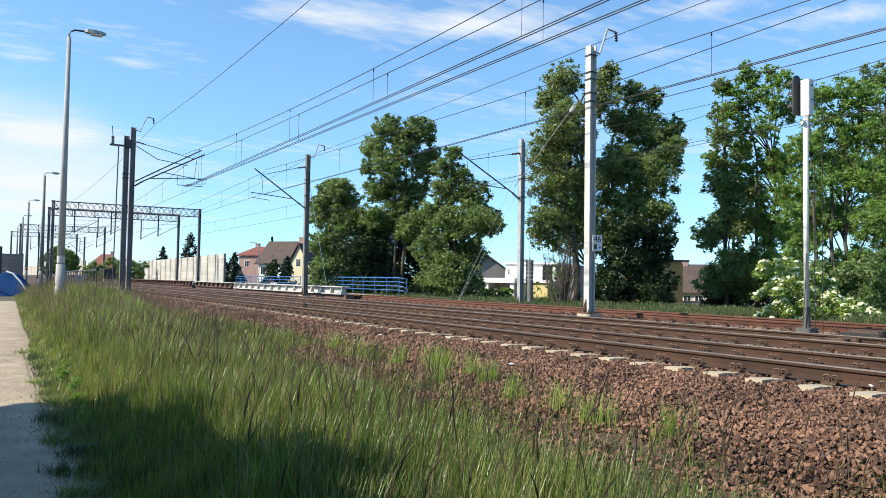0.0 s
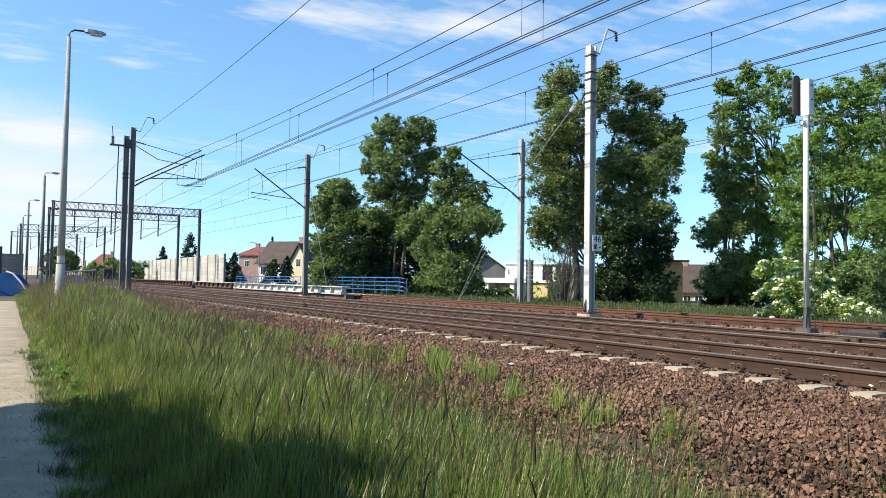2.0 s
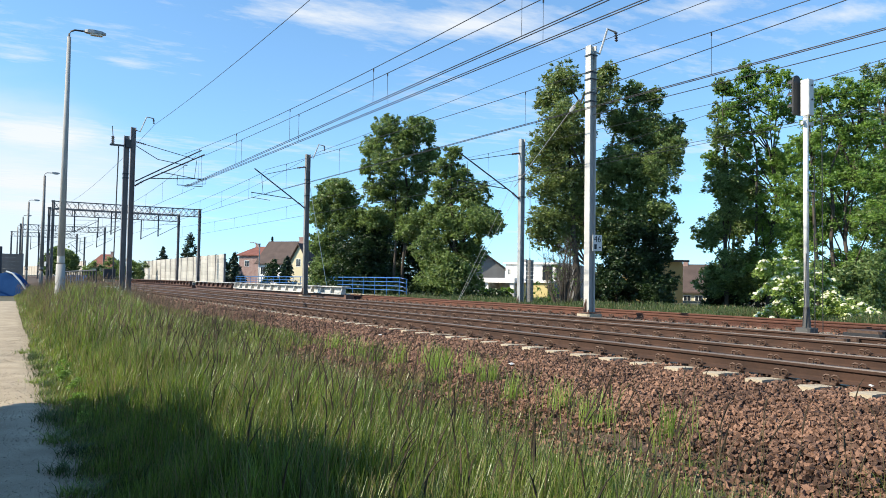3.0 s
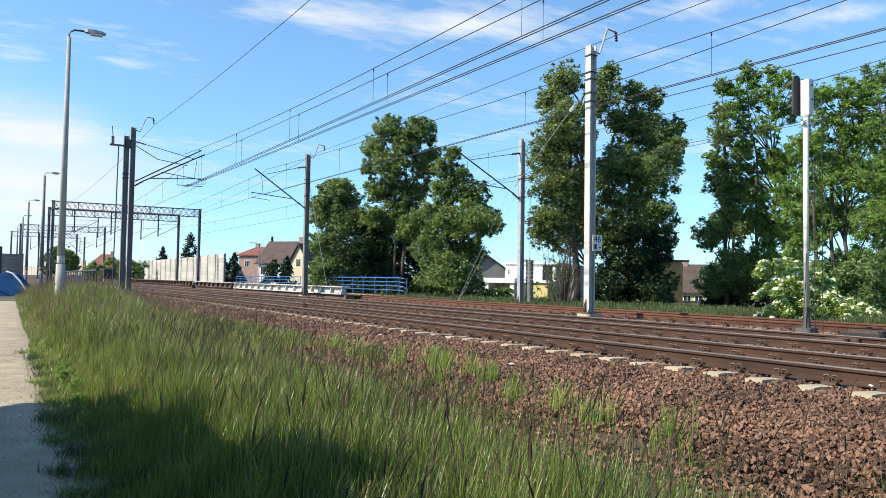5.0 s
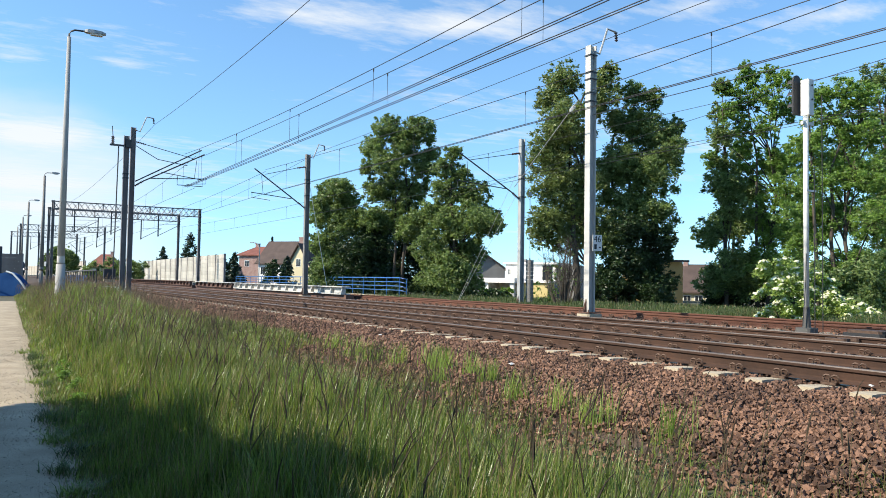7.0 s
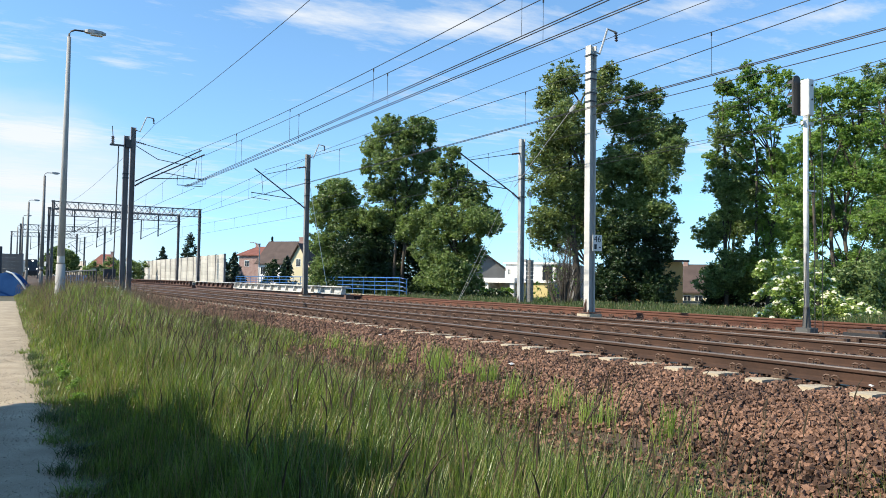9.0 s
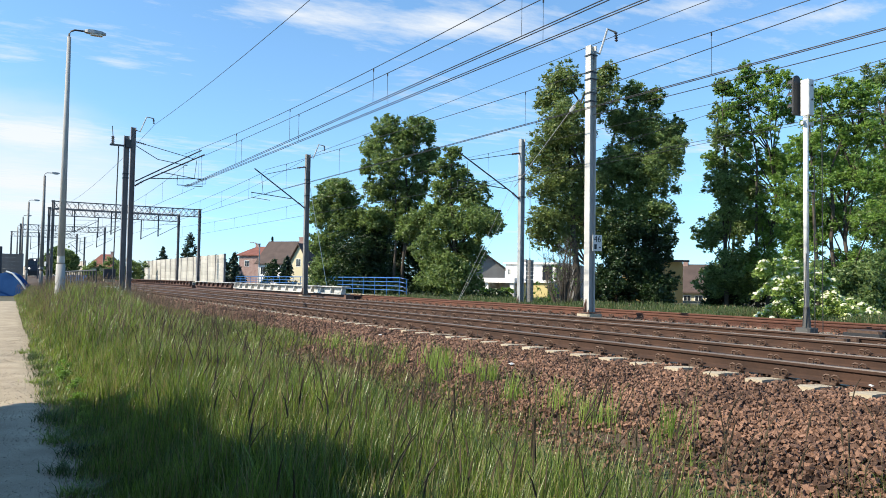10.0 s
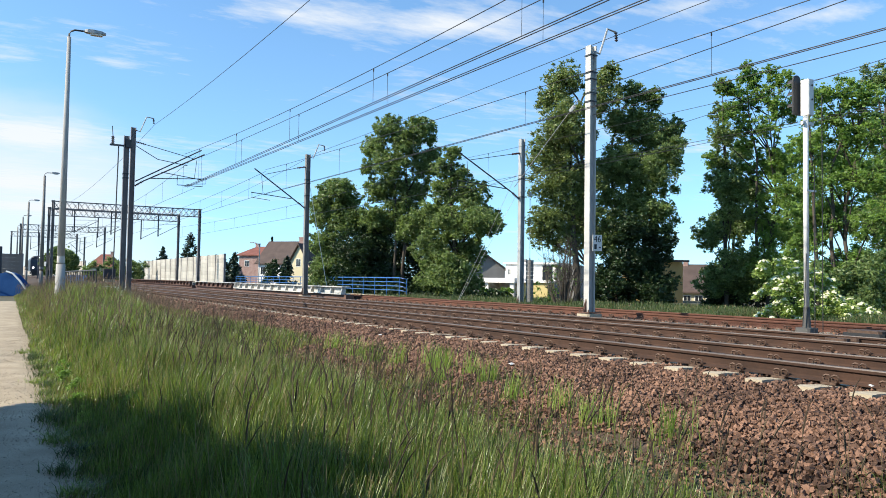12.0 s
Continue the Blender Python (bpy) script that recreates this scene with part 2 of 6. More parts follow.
xs = [-1500, -600, -200, -60, -20, -8, -3] + [-1 + 0.4 * i for i in range(66)] + [27, 30, 34, 40, 60, 120, 300, 900, 2500]
ys = [-300, -60, -20, -8] + [-4 + 1.0 * i for i in range(60)] + [60, 70, 85, 100, 120, 140, 160, 180, 205, 240, 300, 500, 1000, 2500, 4500]


def land(x, y):
    h = ground_height(x, y)
    h += 0.03 * noise.noise((x * 0.7, y * 0.7, 0)) if x > 0.7 else 0
    return h - 0.02 + rise(y) * 0.8


grid_sheet("ground", xs, ys, land, M["soil"], "green and brown grassy ground beside the railway", "ground")


def path_edge(y):
    return 0.60 + 0.12 * noise.noise((y * 0.6, 3.1, 0)) + 0.10 * noise.noise((y * 2.3, 9.1, 0)) + 0.006 * max(0, y - 10)


def build_path():
    v, f = [], []
    ysp = [-12 + 0.4 * i for i in range(160)]
    for y in ysp:
        e = path_edge(y)
        for k, x in enumerate((-2.6, -1.8, -0.9, 0.0, e - 0.25, e)):
            v.append((x, y, 0.028 + (0.012 * noise.noise((x * 1.7, y * 1.7, 0))) - (0.04 if k in (0, 5) else 0)))
    for j in range(len(ysp) - 1):
        for i in range(5):
            f.append((j * 6 + i, j * 6 + i + 1, j * 6 + i + 7, j * 6 + i + 6))
    me = bpy.data.meshes.new("path")
    me.from_pydata(v, [], f)
    me.materials.append(M["path"])
    me.polygons.foreach_set("use_smooth", [True] * len(f))
    tagged(new("path", me), "pale sandy gravel footpath along the railway", "path", kind="structure")


build_path()

BED_ROWS = [(4.2, 0.18), (4.6, 0.32), (5.6, 0.43), (6.5, 0.50), (6.95, 0.525), (7.6, 0.53), (9.4, 0.535), (10.3, 0.52), (11.2, 0.535), (13.0, 0.535), (14.5, 0.54),
            (16.0, 0.535), (18.2, 0.53), (19.2, 0.44), (20.0, 0.36)]


def bed_height(x):
    for (x0, z0), (x1, z1) in zip(BED_ROWS, BED_ROWS[1:]):
        if x0 <= x <= x1:
            return z0 + (z1 - z0) * (x - x0) / (x1 - x0)
    return 0.3


def build_bed():
    ysb = [-30 + 1.0 * i for i in range(110)] + [80 + 6 * i for i in range(45)]
    v, f = [], []
    n = len(BED_ROWS)
    for y in ysb:
        for x, z in BED_ROWS:
            v.append((x + bend(y), y, z + rise(y) + 0.02 * noise.noise((x * 2, y * 2, 0))))
    for j in range(len(ysb) - 1):
        for i in range(n - 1):
            f.append((j * n + i, j * n + i + 1, (j + 1) * n + i + 1, (j + 1) * n + i))
    me = bpy.data.meshes.new("ballast_bed")
    me.from_pydata(v, [], f)
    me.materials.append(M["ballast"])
    tagged(new("ballast_bed", me), "red-brown crushed stone ballast bed under the tracks", "ballast", kind="structure")


build_bed()

# rail profile (across, up), foot at -0.172, head at 0
PROFILE = [(-0.075, -0.172), (0.075, -0.172), (0.075, -0.160), (0.018, -0.143), (0.009, -0.125), (0.009, -0.055), (0.034, -0.040), (0.036, -0.012),
           (0.028, 0.0), (-0.028, 0.0), (-0.036, -0.012), (-0.034, -0.040), (-0.009, -0.055), (-0.009, -0.125), (-0.018, -0.143), (-0.075, -0.160)]
RAIL_Y = [-30, -15] + [0.0 + 5 * i for i in range(14)] + [70 + 5 * i for i in range(20)] + [170, 185, 200, 210, 220, 230, 240, 255, 270, 285, 300, 320, 340]


def build_rail(x, rusty, parent):
    v, f = [], []
    n = len(PROFILE)
    for y in RAIL_Y:
        for a, b in PROFILE:
            v.append((x + a + bend(y), y, RAIL + b + rise(y)))
    for j in range(len(RAIL_Y) - 1):
        for i in range(n):
            k = (i + 1) % n
            f.append((j * n + i, j * n + k, (j + 1) * n + k, (j + 1) * n + i))
    me = bpy.data.meshes.new("rail")
    me.from_pydata(v, [], f)
    me.materials.append(M["rail_rust"] if rusty else M["rail_side"])
    me.materials.append(M["rail_rust"] if rusty else M["rail_top"])
    me.polygons.foreach_set("material_index", [1 if (i % n) in (7, 8, 9) else 0 for i in range(len(f))])
    bm = bmesh.new()
    bm.from_mesh(me)
    bmesh.ops.recalc_face_normals(bm, faces=bm.faces)
    bm.to_mesh(me)
    bm.free()
    ob = new("rail", me)
    ob.parent = parent
    return ob


def sleeper_mesh(mat):
    g = Geo()
    secs = [(-1.30, 0.13, 0.0), (-1.2, 0.13, 0.005), (-0.45, 0.11, -0.03), (0.45, 0.11, -0.03), (1.2, 0.13, 0.005), (1.30, 0.13, 0.0)]
    v, f = [], []
    for x, w, z in secs:
        v += [(x, -w, -0.2), (x, w, -0.2), (x, w - 0.02, z), (x, -w + 0.02, z)]
    for i in range(len(secs) - 1):
        for k in range(4):
            f.append((i * 4 + k, i * 4 + (k + 1) % 4, i * 4 + 4 + (k + 1) % 4, i * 4 + 4 + k))
    f += [(3, 2, 1, 0), tuple(len(v) - 4 + k for k in range(4))]
    g.add(v, f)
    return g.mesh("sleeper", mat)


def clip_mesh():
    """Coiled spring fastenings on both flanks of one rail seat, on a base plate."""
    g = Geo()
    for side in (-1, 1):
        for dy in (-0.046, 0.046):
            ring = [(side * (0.088 + 0.012 * math.cos(2 * math.pi * i / 9)), dy + 0.034 * math.cos(2 * math.pi * i / 9), -0.128 + 0.036 * math.sin(2 * math.pi * i / 9)) for i in range(10)]
            g.tube(ring, 0.0135, 5)
        g.box(side * 0.10 - 0.04, side * 0.10 + 0.04, -0.085, 0.085, -0.19, -0.163)
        g.tube([(side * 0.115, 0, -0.165), (side * 0.115, 0, -0.12)], 0.014, 6)
    return g.mesh("rail_clip", M["clip"])


def build_tracks():
    sm, cm = sleeper_mesh(M["sleeper"]), clip_mesh()
    for k, xc in enumerate(TRACKS):
        rusty = k == 2
        t = thing("railway_track", pose(0, 0, 0), "rust-red disused track on concrete sleepers" if rusty else "brown steel railway track on concrete sleepers in ballast", "railway track", "railway tracks", "structure")
        for s in (-0.7525, 0.7525):
            build_rail(xc + s, rusty, t)
        n = 0
        y = 14.536 % 0.6 + 1.2
        while y < 92:
            near = y < (60 if k == 0 else 50 if k == 1 else 40)
            if near:
                o = new("sleeper", sm)
                o.parent = t
                o.matrix_basis = pose(xc + bend(y), y, RAIL - 0.185 + rise(y) + random.uniform(-0.006, 0.006), 0, 0, random.uniform(-0.5, 0.5))
                for s in (-0.7525, 0.7525):
                    c = new("rail_clip", cm)
                    c.parent = t
                    c.matrix_basis = pose(xc + s + bend(y), y, RAIL + rise(y))
            y += 0.6


build_tracks()
# ================= trees =================
VIEW_TURN = -30.1


def leaf_mesh(name, clumps, count, size, mat, rng, flat=0.6, spread=1.9):
    """Many small folded leaf sprays scattered through clumps (centre, radius)."""
    w = np.array([r ** 2.2 for _, r in clumps])
    ids = rng.choice(len(clumps), count, p=w / w.sum())
    c = np.array([p for p, _ in clumps])[ids]
    r = np.array([q for _, q in clumps])[ids]
    d = rng.normal(size=(count, 3))
    d /= np.linalg.norm(d, axis=1)[:, None]
    p = c + d * (r * np.minimum(np.abs(rng.normal(size=count)), spread) * 0.72)[:, None] * np.array([1, 1, 0.8])
    a = rng.normal(size=(count, 3))
    a[:, 2] *= flat
    a /= np.linalg.norm(a, axis=1)[:, None]
    b = np.cross(a, rng.normal(size=(count, 3)))
    b /= np.linalg.norm(b, axis=1)[:, None]
    n = np.cross(a, b)
    s = size * (0.55 + 0.9 * rng.random(count))[:, None]
    v = np.stack([p - a * s, p + b * s * 0.55 + n * s * 0.15, p + a * s, p - b * s * 0.55 + n * s * 0.15], 1).reshape(-1, 3)
    k = np.arange(count)[:, None] * 4
    f = np.concatenate([k + np.array([[0, 1, 2]]), k + np.array([[0, 2, 3]])], 1).reshape(-1, 3)
    me = bpy.data.meshes.new(name)
    me.from_pydata(v.tolist(), [], f.tolist())
    me.materials.append(mat)
    return me


def tree(at, lobes, leaves, size, mat, label, seed, trunk=0.22, clump=0.24, per=52, name="tree", category="tree", gaps=0.0, stems=1, fill=1.3):
    """lobes: (across, deep, up, radius) in the tree's own frame; clumps sit on each lobe's shell, branches reach into them."""
    rng = np.random.default_rng(seed)
    t = thing(name, at, label, category)
    top = max(l[2] for l in lobes)
    g = Geo()
    for s in range(stems):
        off = 0 if stems == 1 else (s - (stems - 1) / 2) * 0.7
        pts = [(off, 0, -0.4)]
        for i in range(1, 7):
            z = top * 0.94 * i / 6
            near = sorted(lobes, key=lambda l: abs(l[2] - z) + 0.3 * abs(l[0] - off))[0]
            pts.append((off * 1.2 + near[0] * 0.30 * i / 6 + rng.normal() * 0.10, near[1] * 0.25 + rng.normal() * 0.10, z))
        g.tube(pts, trunk / stems ** 0.4, 8, trunk * 0.16)
        axis = pts
    clumps = []
    for (x, y, z, r) in lobes:
        k = max(1, min(5, int(6 * (z - 0.55 * r) / (top * 0.94) - 0.6)))
        root = Vector(axis[k])
        tip = Vector((x, y, z))
        mid = root.lerp(tip, 0.5) + Vector((0, 0, 0.12 * r))
        g.tube([root, mid, tip], trunk * 0.30, 6, trunk * 0.08)
        for _ in range(per):
            d = rng.normal(size=3)
            d /= np.linalg.norm(d)
            q = r * (0.30 + 0.85 * rng.random() ** 0.7)
            c = (x + d[0] * q, y + d[1] * q, z + d[2] * q * 0.95)
            if c[2] < 0.5 or rng.random() < gaps:
                continue
            clumps.append((c, r * clump * (0.45 + 0.7 * rng.random())))
            if rng.random() < 0.55:
                g.tube([tip.lerp(mid, 0.3 * rng.random()), Vector(c)], trunk * 0.10, 4, trunk * 0.03)
    part("trunk", g, M["bark"], t, smooth=True)
    inside = [((x, y, z), r * 1.08) for x, y, z, r in lobes]
    cr = new("crown", leaf_mesh("crown", clumps, int(leaves * 3.4), size * 0.50, mat, rng))
    cr.parent = t
    inner = new("loose_leaves", leaf_mesh("loose_leaves", inside, int(leaves * fill), size * 0.52, mat, rng, spread=1.25))
    inner.parent = cr
    return t


def lobes_at(centre, dist, table, seed=1, lift=1.25):
    """Lobes from a table of (across, up, radius) in hundredths of the distance's own unit; depth scattered."""
    rng = random.Random(seed)
    u = dist / 1345.0
    return [((a - centre) * u, rng.uniform(-1.0, 1.0) * r * u * 0.9, b * u + (lift if b > 60 else 0.4 * lift), r * u) for a, b, r in table]


def stand(px, dist, z, turn=VIEW_TURN):
    """Foot of a thing at a bearing (in units of the lens) and a distance along the view."""
    lat = (px - 784) / 1345.0 * dist
    return pose(0.5017 * dist + 0.8650 * lat, 0.8650 * dist - 0.5017 * lat, z, 0, 0, turn)


def build_trees():
    tree(stand(602, 62, 0.3), lobes_at(602, 62, [(592, 172, 28), (574, 130, 28), (612, 122, 34), (576, 80, 32), (600, 50, 40), (576, 30, 30), (566, 150, 18), (612, 158, 22)], 3, 0.55),
         15000, 0.20, M["leaf_a"], "dense dark green broadleaf tree by the blue railing", 11, 0.24)
    tree(stand(706, 60, 0.3), lobes_at(706, 60, [(684, 284, 26), (742, 282, 28), (658, 252, 24), (716, 256, 26), (690, 222, 30), (746, 220, 28), (668, 180, 30), (722, 172, 32), (692, 132, 34), (648, 216, 14), (660, 128, 24), (728, 112, 30), (764, 244, 14)], 4, 0.55),
         17000, 0.20, M["leaf_a"], "tall broadleaf tree with forked top and bare lower trunk", 12, 0.17, gaps=0.12, stems=2)
    tree(stand(800, 57, 0.3), lobes_at(800, 57, [(800, 246, 16), (784, 222, 20), (812, 208, 20), (790, 178, 30), (836, 172, 30), (768, 132, 32), (846, 122, 34), (806, 122, 38), (862, 136, 22), (762, 74, 36), (826, 72, 36), (795, 40, 40), (764, 20, 34), (826, 28, 30), (880, 118, 12)], 5, 0.55),
         20000, 0.20, M["leaf_a"], "broad dark green tree with drooping lower boughs", 13, 0.26, gaps=0.08)
    tree(stand(1034, 42, 0.4), lobes_at(1034, 42, [(998, 366, 34), (978, 332, 30), (1068, 358, 28), (1060, 318, 32), (985, 276, 42), (1015, 262, 42), (966, 228, 40), (1008, 205, 44), (978, 170, 40), (1012, 140, 42), (968, 110, 32), (956, 84, 24), (1010, 85, 40), (1080, 380, 16), (1040, 180, 40), (1045, 110, 40)], 6),
         20000, 0.145, M["leaf_y"], "tall maple with yellowish green hanging foliage", 14, 0.26, gaps=0.08, stems=2)
    tree(stand(1116, 43, 0.4), lobes_at(1116, 43, [(1120, 338, 24), (1150, 326, 20), (1192, 282, 20), (1180, 262, 20), (1102, 284, 34), (1140, 274, 36), (1168, 230, 34), (1106, 216, 44), (1150, 186, 40), (1102, 144, 44), (1152, 124, 38), (1064, 74, 34), (1090, 200, 36)], 7),
         22000, 0.145, M["leaf_a"], "tall leafy tree with many thin stems", 15, 0.22, gaps=0.06, stems=3)
    tree(stand(1286, 45, 0.4), lobes_at(1286, 45, [(1276, 355, 16), (1284, 312, 20), (1270, 262, 24), (1286, 214, 26), (1266, 176, 26), (1292, 138, 32), (1270, 96, 34), (1296, 58, 38), (1270, 26, 36), (1312, 16, 30), (1252, 74, 16), (1300, 180, 24)], 8),
         11000, 0.15, M["leaf_a"], "slender dark green tree at the garden edge", 16, 0.16, gaps=0.15, fill=0.9)
    tree(stand(1350, 45, 0.4), lobes_at(1350, 45, [(1328, 372, 22), (1380, 368, 22), (1352, 326, 26), (1308, 318, 16), (1345, 276, 26), (1372, 228, 30), (1340, 206, 28), (1384, 168, 34), (1348, 130, 30), (1372, 90, 38), (1340, 52, 34), (1396, 44, 36), (1324, 250, 20), (1390, 310, 24), (1400, 220, 26), (1298, 342, 18), (1278, 346, 14), (1286, 302, 20), (1273, 266, 18), (1262, 226, 18), (1312, 284, 22), (1330, 330, 22), (1405, 362, 14), (1365, 385, 14), (1318, 388, 12)], 9),
         18000, 0.15, M["leaf_b"], "airy light green tree with thin bare stems", 17, 0.16, gaps=0.30, stems=2, fill=0.35)
    tree(stand(1475, 39, 0.4), lobes_at(1475, 39, [(1450, 344, 28), (1492, 346, 28), (1470, 300, 36), (1522, 326, 30), (1548, 350, 22), (1440, 250, 36), (1502, 250, 38), (1540, 268, 32), (1450, 190, 38), (1512, 190, 40), (1552, 200, 36), (1430, 130, 36), (1482, 120, 40), (1532, 120, 40), (1440, 70, 34), (1500, 60, 38), (1552, 60, 38)], 10),
         20000, 0.14, M["leaf_b"], "tall light green tree with gaps of sky in its crown", 18, 0.20, gaps=0.30, stems=3, fill=0.45)
    tree(stand(1570, 44, 0.4), lobes_at(1570, 44, [(1550, 370, 30), (1590, 350, 36), (1570, 290, 40), (1600, 250, 40), (1560, 200, 44), (1600, 150, 44), (1560, 120, 44), (1600, 70, 44), (1560, 40, 44), (1520, 30, 40), (1530, 100, 36)], 11),
         14000, 0.15, M["leaf_a"], "dark green tree behind the signal", 19, 0.22, gaps=0.25, fill=0.6)
    # shade behind the bare trunks, painted with the dark leaf colour
    tree(stand(706, 66, 0.2), lobes_at(706, 66, [(630, 40, 38), (660, 70, 36), (690, 40, 40), (720, 80, 36), (750, 40, 40), (690, 110, 30), (740, 120, 30), (780, 60, 36)], 14, 0.4), 9000, 0.22, M["leaf_c"], "tree behind the bare trunks, shade in its dark leaf colour", 22, 0.16)
    tree(stand(1420, 52, 0.2), lobes_at(1420, 52, [(1340, 40, 40), (1370, 100, 36), (1400, 50, 42), (1410, 160, 38), (1440, 100, 40), (1460, 210, 36), (1480, 40, 42), (1500, 140, 40), (1390, 210, 30), (1530, 60, 42), (1545, 150, 40), (1430, 260, 30), (1520, 230, 36), (1330, 120, 26)], 15), 17000, 0.17, M["leaf_b"], "bushy light green tree filling the gap behind", 23, 0.18, gaps=0.1, fill=1.1)
    tree(stand(1300, 50, 0.2), lobes_at(1300, 50, [(1290, 60, 26), (1300, 110, 30), (1320, 50, 34), (1290, 180, 24), (1330, 170, 26), (1280, 120, 24), (1310, 240, 20)], 16), 8000, 0.16, M["leaf_a"], "dark green tree between the slender ones", 24, 0.14)
    # shade under the tall crowns is put into these dark leaves
    tree(stand(1120, 42, 0.3), lobes_at(1120, 42, [(1110, 84, 44), (1166, 80, 30), (1090, 34, 42), (1150, 28, 40), (1186, 44, 18), (1130, 60, 40), (1152, 124, 34), (1100, 130, 34), (1070, 40, 30), (1178, 110, 20)], 17, 0.3), 15000, 0.14, M["leaf_c"], "undergrowth tree below the tall crowns, leaves darkened for shade", 25, 0.12, gaps=0.1, stems=3)
    # shaded lower boughs, drawn as a tree with darkened leaves
    tree(stand(640, 61, 0.2), lobes_at(640, 61, [(632, 74, 34), (650, 112, 28), (652, 40, 36), (622, 34, 34), (668, 80, 30), (676, 34, 34), (664, 130, 20)], 18, 0.4), 11000, 0.20, M["leaf_c"], "tree beside the bare trunks, leaves darkened for shade", 26, 0.14, gaps=0.1)
    # the tree whose shade falls on the path, beside the camera
    rr = random.Random(61)
    lobes = []
    for k in range(9):
        y = -3.6 + 0.98 * k
        for x, r in ((2.35, 0.75), (1.1, 1.05), (-0.2, 1.25)):
            top = 2.15 - 0.17 * max(0.0, y + 1.6) - 1.4 * r - 0.787 * (x - 5.2) + rr.uniform(-0.55, 0.10)
            lobes += [(x + rr.uniform(-0.2, 0.2), y + rr.uniform(-0.3, 0.3), top, r), (x, y + rr.uniform(-0.4, 0.4), top * 0.55, r)]
    tree(pose(-5.2, 6.0, 0), lobes, 30000, 0.32, M["leaf_a"], "dense leafy roadside tree shading the path", 20, 0.2, clump=0.2, per=44, gaps=0.4, fill=0.7)
    # unseen tree, added behind the camera to keep skylight off the path
    tree(pose(-3.6, -3.6, 0), [(0, 0, 5.0, 1.8), (0.8, 1.8, 4.0, 1.7), (-0.6, -1.4, 4.2, 1.8), (1.2, -2.2, 3.4, 1.7), (0.2, 0.6, 2.4, 1.7), (1.6, 0.2, 3.2, 1.5), (1.0, -1.8, 6.2, 1.6), (0.4, 2.4, 2.0, 1.5), (2.6, -1.2, 4.8, 1.6)],
         15000, 0.34, M["leaf_a"], "unseen leafy tree added behind the camera to block skylight", 21, 0.24)


build_trees()


# ================= masts and overhead line =================
def h_section(g, w, d, t, z0, z1):
    """H-beam: flanges face across the line, web between."""
    g.box(-d / 2, -d / 2 + t, -w / 2, w / 2, z0, z1)
    g.box(d / 2 - t, d / 2, -w / 2, w / 2, z0, z1)
    g.box(-d / 2 + t, d / 2 - t, -t / 2, t / 2, z0, z1)


def insulator(g, p, q, r=0.055, n=6):
    p, q = Vector(p), Vector(q)
    g.tube([p, q], r * 0.4, 6)
    for i in range(n):
        a = p.lerp(q, (i + 0.3) / n)
        b = p.lerp(q, (i + 0.75) / n)
        g.tube([a, b], r, 8, r * 0.55)


